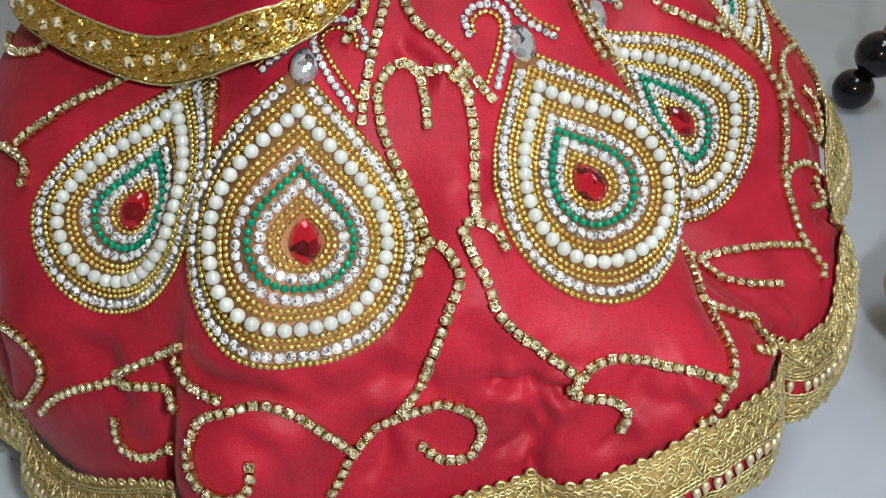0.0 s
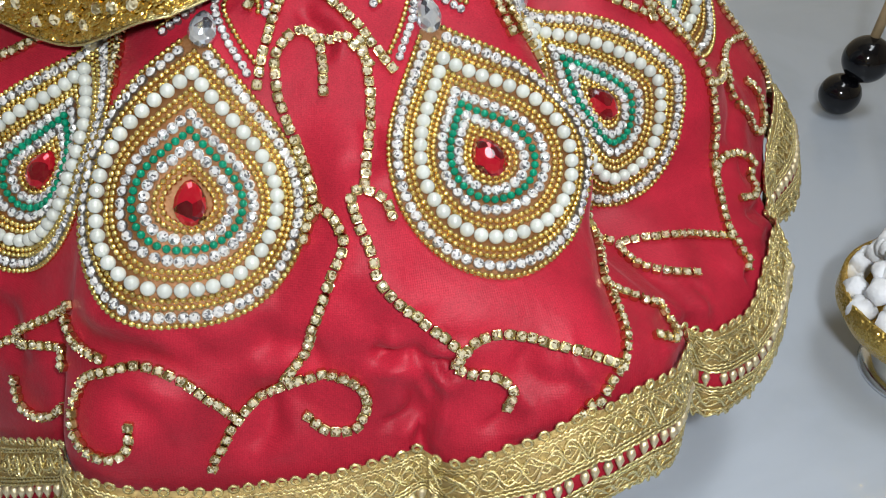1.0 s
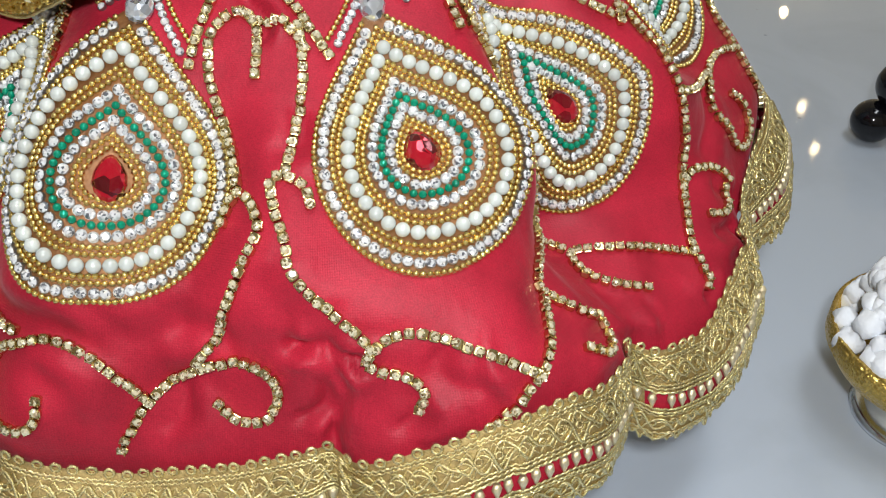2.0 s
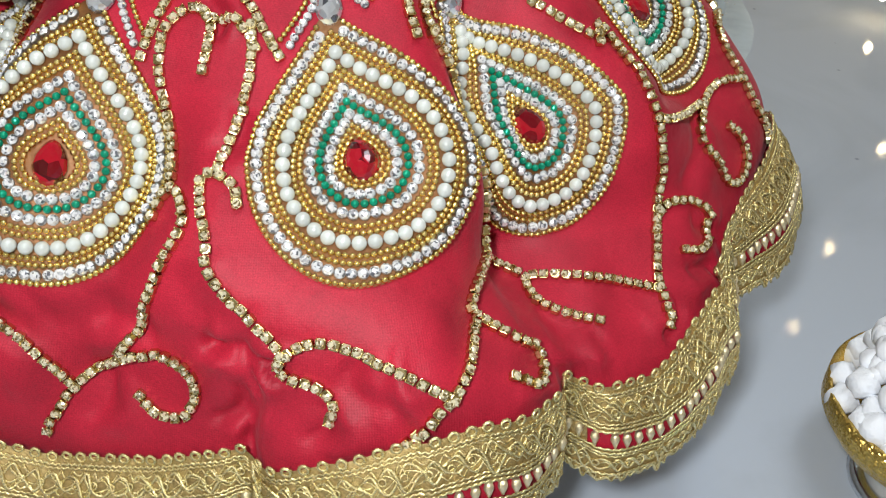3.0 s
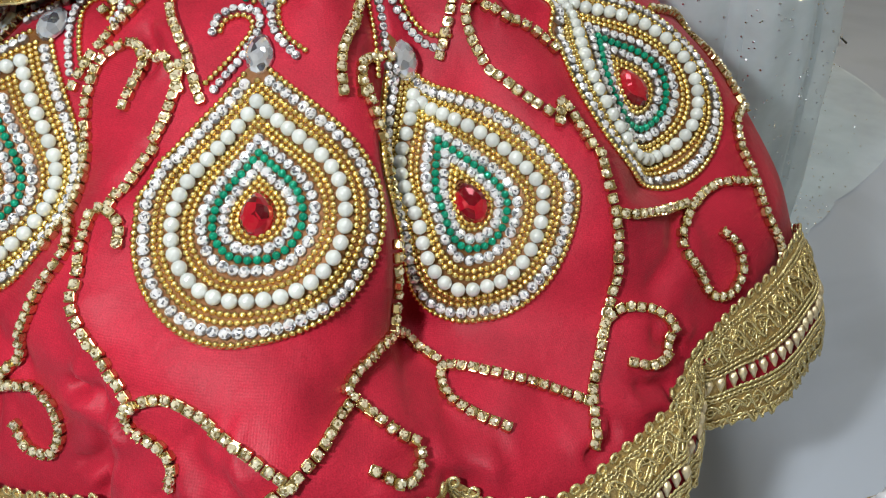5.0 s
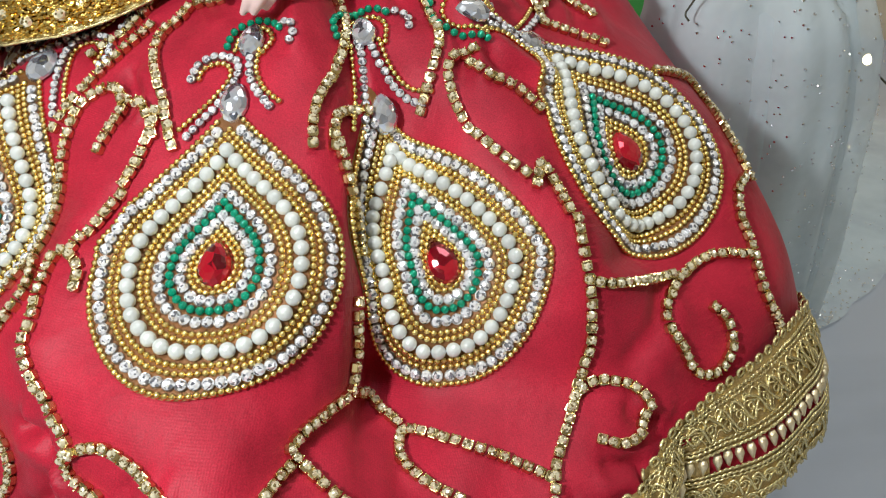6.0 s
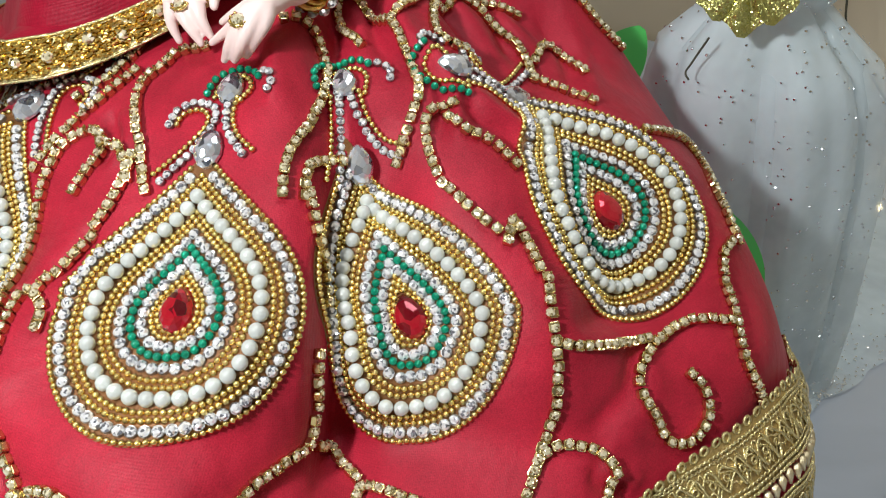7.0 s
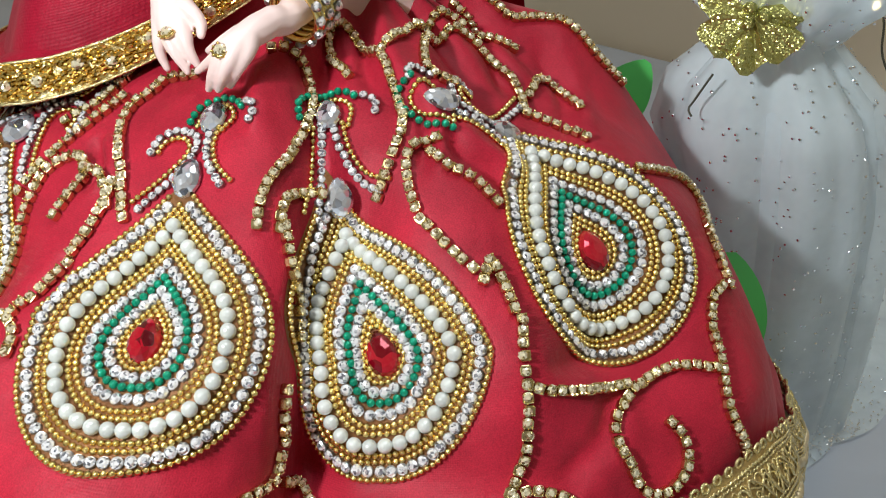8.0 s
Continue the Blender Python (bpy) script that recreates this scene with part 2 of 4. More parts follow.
def revolve(profile, n=32):
    """Closed surface from (radius, z) pairs."""
    v, f = [], []
    for r, z in profile:
        v += [(r * math.cos(2 * math.pi * i / n), r * math.sin(2 * math.pi * i / n), z) for i in range(n)]
    for j in range(len(profile) - 1):
        f += [(j * n + i, j * n + (i + 1) % n, (j + 1) * n + (i + 1) % n, (j + 1) * n + i) for i in range(n)]
    f += [tuple(reversed(range(n))), tuple(range((len(profile) - 1) * n, len(profile) * n))]
    return np.array(v), f


def stamp(base, mats):
    """Many copies of one small mesh as one vertex and face list."""
    v, f = base
    vs, fs = [], []
    for k, m in enumerate(mats):
        a = np.array(m)
        vs.append(v @ a[:3, :3].T + a[:3, 3])
        fs += [tuple(i + k * len(v) for i in q) for q in f]
    return np.concatenate(vs), fs


def tube(path, radius, sides=5, normals=None, closed=False):
    """A cord along a path; radius is one number or one for each point."""
    p = np.asarray(path, float)
    n = len(p)
    t = np.roll(p, -1, 0) - np.roll(p, 1, 0) if closed else np.gradient(p, axis=0)
    t /= np.linalg.norm(t, axis=1)[:, None] + 1e-12
    ref = np.asarray(normals, float) if normals is not None else np.tile([0.13, 0.21, 0.97], (n, 1))
    a = np.cross(t, ref)
    a /= np.linalg.norm(a, axis=1)[:, None] + 1e-12
    b = np.cross(a, t)
    rad = np.broadcast_to(np.asarray(radius, float), (n,))
    v = np.concatenate([p + rad[:, None] * (math.cos(2 * math.pi * k / sides) * a + math.sin(2 * math.pi * k / sides) * b) for k in range(sides)])
    f = []
    for k in range(sides):
        k2 = (k + 1) % sides
        for i in range(n if closed else n - 1):
            i2 = (i + 1) % n
            f.append((k * n + i, k * n + i2, k2 * n + i2, k2 * n + i))
    if not closed:
        f += [tuple(k * n for k in range(sides)), tuple(k * n + n - 1 for k in reversed(range(sides)))]
    return v, f


def joined(pieces):
    vs, fs, o = [], [], 0
    for v, f in pieces:
        vs.append(np.asarray(v, float))
        fs += [tuple(i + o for i in q) for q in f]
        o += len(v)
    return np.concatenate(vs), fs


def spline(points, n=24):
    """Catmull-Rom curve through a few control points."""
    p = np.asarray(points, float)
    q = np.vstack([2 * p[0] - p[1], p, 2 * p[-1] - p[-2]])
    out = []
    for i in range(1, len(q) - 2):
        for s in np.linspace(0, 1, n, endpoint=False):
            out.append(0.5 * (2 * q[i] + (q[i + 1] - q[i - 1]) * s + (2 * q[i - 1] - 5 * q[i] + 4 * q[i + 1] - q[i + 2]) * s ** 2 + (3 * q[i] - q[i - 1] - 3 * q[i + 1] + q[i + 2]) * s ** 3))
    return np.array(out + [p[-1]])


# ---- the skirt's form ----
# a bell about the z axis: distance from its foot by turn (degrees) and rise (degrees), in mm, with puffs and creases:
# height, turn, spread of turn, rise, spread of rise
EASE = [
    (3.8, 9, 8, 32, 7),
    (-3.3, -46, 3.5, 23, 3),
    (4.2, -42, 3.5, 15, 3),
    (-2.7, -32, 5, 15, 3),
    (2.8, -23, 3.5, 33, 3),
    (1.9, -81, 3.5, 33, 4.5),
    (-3.1, -48, 3.5, 10, 7),
    (3.2, -53, 3.5, 15, 7),
    (2.6, 40, 3.5, 63, 3),
    (-2.3, -29, 3.5, 30, 3),
    (-2.4, -125, 3.5, 30, 3),
    (1.9, -54, 3.5, 49, 3),
    (-2, -49, 3.5, 65, 7),
    (-2.1, -2, 8, 60, 7),
    (-8, -55, 2.5, 19, 2),
    (-2.8, -3.5, 6, 42, 5),
    (-6.5, -44, 2.5, 17.5, 2),
    (3.5, -49.5, 2, 16, 1.8),
    (-1.6, -59, 3, 15.5, 2.5),
]
PUFFS = [
    (14.2, -62, 9, 10, 8),
    (9.7, -102, 5, 18, 12),
    (6.3, -34, 7, 6, 6),
    (7.6, 42, 7, 62, 8),
    (6, -70, 7, 22, 4),
    (5.6, 2, 9, 22, 4),
    (5.2, -50, 5, 34, 4),
    (5.6, -106, 5, 38, 12),
    (9.4, -58, 5, 18, 4),
    (6.5, -106, 5, 6, 6),
    (5.8, -82, 5, 26, 4),
    (4.5, -138, 7, 22, 6),
    (3.8, -62, 5, 62, 8),
    (4.2, -54, 18, 2, 8),
    (3, -128, 14, 2, 7),
    (7, -154, 12, 44, 14),
]
CREASES = [
    (-19.5, -42, 7, 34, 12),
    (-8.1, -10, 9, 38, 12),
    (-10.8, -34, 13, 22, 4),
    (-9.6, 6, 13, 62, 8),
    (-10.1, -122, 5, 30, 12),
    (-3.2, -54, 18, 50, 8),
    (-7.2, -90, 5, 34, 6),
    (-7.2, -50, 5, 70, 6),
    (-5.9, -66, 5, 38, 6),
    (-10.3, -50, 5, 22, 4),
    (-9, -42, 5, 50, 4),
    (-5.2, -10, 5, 6, 6),
    (-6.3, -34, 5, 34, 8),
    (-3.8, -82, 5, 14, 4),
    (-6.3, -10, 5, 34, 4),
    (-3.5, -74, 7, 42, 6),
    (-14, 46, 22, 28, 17),
    (-9, 46, 19, 17, 9),
]

HEM = [(-180, 0), (-145, -5), (-131, -5), (-120.4, 0.6), (-109, 6.8), (-95, 4.5), (-85, 6.4), (-76.6, 9), (-75.2, 8), (-64, 12), (-57, 12.9), (-52, 12), (-46.8, 12.2), (-44, 10), (-38, 9.4), (-29, 11.8), (-23, 13.5), (-20, 15), (-13, 16.8), (-2, 18.4), (3, 18.4), (8, 17.2), (14, 13.5), (30, 8), (100, 6), (180, 2)]
PINCH = [-172, -140, -110, -76, -47, -17, 14, 46, 78, 110, 142, 173]


def relief(th, ph):
    r = np.polyval((0.00015353, -0.01681036, 0.185515, 170.704), ph)
    for a, t0, st, p0, sp in PUFFS + CREASES + EASE:
        r = r + a * np.exp(-((th - t0) / st) ** 2 / 2 - ((ph - p0) / sp) ** 2 / 2)
    # the tuck where one bulge overhangs the next
    drop = 1 / (1 + np.exp(-np.clip((th + 49.7) / 0.35, -40, 40)))
    return r - 13 * drop * np.exp(-(np.maximum(0, th + 48.9) / 4.2) ** 2) * np.exp(-(np.maximum(0, np.abs(ph - 32) - 9) / 5) ** 2)


def surf(th, ph, off=0.0):
    """Points of the smooth skirt; off: metres outward."""
    th, ph = np.asarray(th, float), np.asarray(ph, float)
    r = relief(th, ph) / 1000 + off
    a, b = np.radians(th), np.radians(ph)
    return np.stack([r * np.cos(b) * np.cos(a), r * np.cos(b) * np.sin(a), r * np.sin(b)], -1)


def normal(th, ph):
    e = 0.4
    n = np.cross(surf(th + e, ph) - surf(th - e, ph), surf(th, ph + e) - surf(th, ph - e))
    return n / np.linalg.norm(n, axis=-1)[..., None]


WRINKLES = []
WRINKLES.append((-108.2, 19.9, -99.2, 17.9, 1.7, 1.3))
WRINKLES.append((-96.4, 18.4, -89.2, 20.2, 2.1, 1.6))
WRINKLES.append((-73, 17.6, -79.5, 18.6, 3.1, 0.7))
WRINKLES.append((-76.2, 15, -78.7, 10.6, 2.9, 0.9))
WRINKLES.append((-68.8, 14.8, -70, 11.3, 2.6, 1))
WRINKLES.append((-82, 25.4, -80.1, 21, 1.6, 1.8))
WRINKLES.append((-126.1, 15.1, -117.2, 12.5, 2.3, 1.6))
WRINKLES.append((-102.9, 15, -98.3, 9.6, 2, 1.5))
WRINKLES.append((-89.8, 14.3, -91.5, 8.9, 2.1, 1.2))
WRINKLES.append((-79.7, 19.6, -75.7, 16.1, 2.9, 0.8))
WRINKLES.append((-75.7, 16.1, -75.6, 8.5, 2.6, 0.6))
WRINKLES.append((-76.4, 19.1, -73.4, 16.8, 2.9, 0.9))
WRINKLES.append((-64, 18.9, -62.9, 12.2, 1.6, 0.6))
WRINKLES.append((-60.9, 23.6, -54, 26.2, 1.6, 2))
WRINKLES.append((-46.4, 12, -51.4, 15.9, 2.9, 0.9))
WRINKLES.append((-41.5, 13.2, -46.2, 16.5, 2.9, 1))
WRINKLES.append((-33.7, 10.6, -30.6, 13.3, 2.6, 0.8))
WRINKLES.append((-22.7, 12.5, -26.5, 15.6, 2.9, 0.8))
WRINKLES.append((-22.1, 19.2, -20.2, 15.5, 2.1, 1))
WRINKLES.append((-85.1, 18.4, -90.9, 19.6, 2.1, 1.5))
WRINKLES.append((-66.8, 18.5, -65.4, 14.5, 2.3, 1.4))
WRINKLES.append((-4.6, 33.4, -20.6, 31.7, 2, 1.5))
WRINKLES.append((-37.4, 74.7, -32.6, 61.1, 2.6, 1.2))
WRINKLES.append((-48.9, 58.5, -50.4, 51.5, 2.6, 1))
WRINKLES.append((-22.6, 57.5, -16.3, 50.2, 2.9, 1.4))
WRINKLES.append((-87.3, 52, -83.6, 47, 2.9, 1))
WRINKLES.append((-77.7, 39.5, -80.5, 35.1, 2.6, 1.4))
WRINKLES.append((-72.2, 65.7, -60.7, 57.2, 2.1, 1))
WRINKLES.append((28, 74.7, 6.3, 65.2, 2.1, 1.4))
WRINKLES.append((31.3, 65, 11.1, 55.5, 2.1, 1.3))
WRINKLES.append((-28.2, 64.9, -28.9, 53.7, 2.1, 0.9))
WRINKLES.append((-13.4, 28, -20.6, 21.4, 1.8, 1.4))


def folds(th, ph):
    """Fine tucks of the cloth, in metres: gathers under the waist, seams above the pinches, wrinkles near the hem."""
    d = 0.0
    top = 1 / (1 + np.exp(-(ph - 62) / 5))
    d = d + top * (0.0022 * np.sin(np.radians(th * 11 + 30 * np.sin(np.radians(th * 3)))) + 0.0012 * np.sin(np.radians(th * 23 + 50)))
    for k, p in enumerate(PINCH):
        lean = p + 2.0 * math.sin(k * 2.1) + (ph - 10) * 0.08 * math.cos(k * 1.7)
        d = d - 0.0048 * np.exp(-((th - lean) / 1.1) ** 2 / 2) * np.exp(-((ph - 6) / 9) ** 2)
        d = d + 0.0016 * np.exp(-((th - lean - 3.0) / 2.0) ** 2 / 2) * np.exp(-((ph - 6) / 8) ** 2)
    d = d - 0.0022 / (1 + np.exp(np.clip((th + 110.6) / 0.25, -60, 60))) * np.exp(-((th + 112) / 4) ** 2) * (ph < 32) * np.clip((32 - ph) / 12, 0, 1)
    for t1, p1, t2, p2, deep, wide in WRINKLES:
        k = math.cos(math.radians((p1 + p2) / 2))
        ux, uy = (t2 - t1) * k, p2 - p1
        size = math.hypot(ux, uy)
        ux, uy = ux / size, uy / size
        a = ((th - t1) * k * ux + (ph - p1) * uy) / size
        b = -(th - t1) * k * uy + (ph - p1) * ux + 0.6 * np.sin(a * 5 + p1)
        along = np.exp(-np.clip(np.abs(a - 0.5) - 0.35, 0, None) ** 2 / 0.04)
        d = d + deep / 1000 * along * (0.7 * np.exp(-((b - 1.7 * wide) / (1.3 * wide)) ** 2) - np.exp(-(b / wide) ** 2))
    low = np.exp(-((ph - 13) / 7) ** 2)
    d = d + low * (0.0020 * np.sin(np.radians(th * 9 + ph * 14)) * np.sin(np.radians(th * 4.3 + 70 - ph * 9)) + 0.0011 * np.sin(np.radians(th * 21 - ph * 26)))
    d = d - 0.0022 * np.exp(-((ph - 19.3 - (th + 76) * 0.10) / 1.0) ** 2) * np.exp(-((th + 76) / 5) ** 2)
    d = d - 0.0020 * np.exp(-((ph - 17.5 + (th + 100) * 0.22) / 1.6) ** 2) * np.exp(-((th + 100) / 8) ** 2)
    return d


def skin(th, ph, off=0.0):
    """Points of the folded cloth; off: metres outward."""
    return surf(th, ph, off + folds(np.asarray(th, float), np.asarray(ph, float)))


def cloth_grid(name, t0, t1, nt, low, high, nv, off, material, extra=None):
    th = np.linspace(t0, t1, nt + 1)
    T = np.tile(th, (nv + 1, 1))
    lo, hi = np.interp(th, *low), np.interp(th, *high)
    P = lo + (hi - lo) * np.linspace(0, 1, nv + 1)[:, None]
    d = extra(T, P) if extra else 0
    v = surf(T, P, off + d).reshape(-1, 3)
    n = nt + 1
    f = [(j * n + i, j * n + i + 1, (j + 1) * n + i + 1, (j + 1) * n + i) for j in range(nv) for i in range(nt)]
    me = mesh_of(name, v, f, material)
    layer = me.uv_layers.new(name="UVMap")
    idx = np.array([lp.vertex_index for lp in me.loops])
    uv = np.stack([np.radians(T).ravel() * 0.16, np.radians(P).ravel() * 0.16], 1)[idx]
    layer.data.foreach_set("uv", uv.ravel())
    return me


HT, HP = [h[0] for h in HEM], [h[1] for h in HEM]
skirt = thing("doll_skirt", "red satin doll skirt with beaded paisley motifs and gold lace hem", "doll skirt")
part("fabric", cloth_grid("fabric", -180, 180, 900, (HT, [h - 2.2 for h in HP]), ([-180, 180], [81, 81]), 150, 0.0, RED, folds), skirt, "bright red satin gathered under the waist")

# ---- small pieces ----
pearl_me = mesh_of("pearl", *sphere(0.00203, 14, 9), PEARL)
green_me = mesh_of("green_bead", *sphere(0.00118, 10, 7), GREEN)
GOLD_BALL = sphere(0.00094, 8, 6)


def brilliant(r, h):
    """Cut stone: flat table, a ring of kite facets, girdle and foot."""
    v = [(0.52 * r * math.cos(i * math.pi / 4), 0.52 * r * math.sin(i * math.pi / 4), h) for i in range(8)]
    v += [(r * math.cos((i + 0.5) * math.pi / 4), r * math.sin((i + 0.5) * math.pi / 4), 0.35 * h) for i in range(8)]
    v += [(0.9 * r * math.cos((i + 0.5) * math.pi / 4), 0.9 * r * math.sin((i + 0.5) * math.pi / 4), -0.4 * h) for i in range(8)]
    f = [tuple(range(8))]
    for i in range(8):
        j = (i + 1) % 8
        f += [(8 + i, j, i), (8 + i, 8 + j, j), (16 + i, 16 + j, 8 + j, 8 + i)]
    return np.array(v), f


def two_tone(name, first, second, m1, m2):
    """One small mesh of two materials: a metal seat and the stone in it."""
    v, f = joined([first, second])
    me = mesh_of(name, v, f, m1, False)
    me.materials.append(m2)
    for k, poly in enumerate(me.polygons):
        poly.material_index = 0 if k < len(first[1]) else 1
    return me


def round_seat(r):
    return revolve([(r * 0.95, -0.0008), (r * 1.10, 0.0), (r * 1.08, 0.00042), (r * 0.92, 0.00036)], 10)


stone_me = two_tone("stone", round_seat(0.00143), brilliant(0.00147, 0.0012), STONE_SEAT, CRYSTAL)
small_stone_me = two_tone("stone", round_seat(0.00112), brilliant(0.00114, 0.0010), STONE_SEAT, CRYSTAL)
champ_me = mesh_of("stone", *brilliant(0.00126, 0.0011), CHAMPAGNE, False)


def cup():
    """Square box seat with cut corners, four claws and a link to the next."""
    h, c, v = 0.00138, 0.00040, []
    for k, z in ((0.86, -0.0010), (1.0, -0.0004), (1.0, 0.0009), (0.82, 0.0010)):
        for x, y in ((h, h - c), (h - c, h), (c - h, h), (-h, h - c), (-h, c - h), (c - h, -h), (h - c, -h), (h, c - h)):
            v.append((x * k, y * k, z))
    f = [(j * 8 + i, j * 8 + (i + 1) % 8, j * 8 + 8 + (i + 1) % 8, j * 8 + 8 + i) for j in range(3) for i in range(8)]
    out = [(np.array(v), f + [tuple(reversed(range(8))), tuple(range(24, 32))])]
    b = sphere(0.00036, 5, 4)
    for k in range(4):
        a = math.pi / 4 + k * math.pi / 2
        out.append((b[0] + np.array([0.00142 * math.cos(a), 0.00142 * math.sin(a), 0.0012]), b[1]))
    return joined(out)


CUP = cup()


def drop_gem(w, h, t):
    """Faceted tear drop, its tip towards +y."""
    ring = [(w * math.sin(a) * (1 - 0.32 * max(0, math.cos(a))), h * math.cos(a)) for a in np.linspace(0, 2 * math.pi, 14, endpoint=False)]
    n, v = 14, []
    for k, z in ((0.30, 1.0), (0.62, 0.86), (0.86, 0.55), (1.0, 0.0), (1.0, -0.4)):
        v += [(x * k, y * k, t * z) for x, y in ring]
    f = [tuple(reversed(range(n)))]
    for j in range(4):
        for i in range(n):
            k = (i + 1) % n
            f += [(j * n + i, j * n + k, (j + 1) * n + i), (j * n + k, (j + 1) * n + k, (j + 1) * n + i)]
    return np.array(v), f


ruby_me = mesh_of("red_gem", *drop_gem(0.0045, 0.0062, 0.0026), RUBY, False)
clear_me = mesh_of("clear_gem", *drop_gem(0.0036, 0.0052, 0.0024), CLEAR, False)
rng = random.Random(7)


def seat(p, n, t=None, tilt=0.0, lift=0.0):
    """A pose at p with z along n and y along t."""
    n = Vector(n)
    if tilt:
        n = (n + Vector((rng.uniform(-1, 1), rng.uniform(-1, 1), rng.uniform(-1, 1))) * tilt).normalized()
    t = Vector(t) if t is not None else Vector((rng.uniform(-1, 1), rng.uniform(-1, 1), rng.uniform(-1, 1)))
    x = t.cross(n).normalized()
    y = n.cross(x)
    m = Matrix((x, y, n)).transposed().to_4x4()
    m.translation = Vector(p) + n * lift
    return m


def walk_line(tp, step, closed=False, lead=0.0):
    """Even steps along a line on the skirt given as (turn, rise) pairs: places, normals and directions."""
    pos = skin(tp[:, 0], tp[:, 1])
    if closed:
        pos, tp = np.vstack([pos, pos[:1]]), np.vstack([tp, tp[:1]])
    s = np.concatenate([[0], np.cumsum(np.linalg.norm(np.diff(pos, axis=0), axis=1))])
    count = max(2, int(round(s[-1] / step)) + (0 if closed else 1))
    at = np.linspace(lead, s[-1] - lead, count, endpoint=not closed)
    th, ph = np.interp(at, s, tp[:, 0]), np.interp(at, s, tp[:, 1])
    p, n = skin(th, ph), normal(th, ph)
    q = skin(np.interp(at + 0.0006, s, tp[:, 0]), np.interp(at + 0.0006, s, tp[:, 1])) - skin(np.interp(at - 0.0006, s, tp[:, 0]), np.interp(at - 0.0006, s, tp[:, 1]))
    return p, n, q / (np.linalg.norm(q, axis=1)[:, None] + 1e-9)


def row(name, me, tp, step, parent, lift, tilt, closed=False):
    p, n, t = walk_line(tp, step, closed)
    for a, b, c in zip(p, n, t):
        part(name, me, parent, "", seat(a, b, c if tilt < 0.05 else None, tilt, lift * rng.uniform(0.9, 1.15)))


def gold_row(lines, parent):
    mats = []
    for tp, closed in lines:
        p, n, t = walk_line(tp, 0.00180, closed)
        mats += [seat(a, b, c, 0, 0.0007) for a, b, c in zip(p, n, t)]
    tagged(part("gold_beading", mesh_of("gold_beading", *stamp(GOLD_BALL, mats), GOLD_BEAD), parent, "rows of tiny gold beads"), kind="stuff")


# ---- beaded paisley motifs ----
def teardrop(n=120):
    """Outline of half width 1, round below, with its tip at (0, 1.43); starts at the tip."""
    a = np.linspace(0, 1, n // 4, endpoint=False)[:, None]
    flank = (1 - a) ** 3 * np.array([0, 1.43]) + 3 * (1 - a) ** 2 * a * np.array([0.42, 0.98]) + 3 * (1 - a) * a ** 2 * np.array([1.0, 0.62]) + a ** 3 * np.array([1.0, 0])
    b = np.linspace(0, math.pi, n // 2, endpoint=False)
    belly = np.stack([np.cos(b), -1.03 * np.sin(b)], 1)
    left = flank[::-1] * (-1, 1)
    return np.concatenate([flank, belly, left[:-1]])


class Motif:
    """Lays a flat drawing of the motif on the skirt by its middle, sides, foot and tip."""

    def __init__(self, mid, left, right, foot, tip):
        self.c = np.array(mid, float)
        k = math.cos(math.radians(self.c[1]))
        flat = lambda q: (np.array(q, float) - self.c) * (k, 1)
        self.k, self.l, self.r, self.f, self.t = k, -flat(left), flat(right), -flat(foot) / 1.03, flat(tip) / 1.015

    def put(self, uv):
        u, v = uv[:, :1], uv[:, 1:]
        q = np.where(u > 0, u * self.r, u * self.l) + np.where(v > 0, v * self.t, v * self.f)
        ph = self.c[1] + q[:, 1]
        return np.stack([self.c[0] + q[:, 0] / np.cos(np.radians(np.clip(ph, 0, 78))), ph], 1)


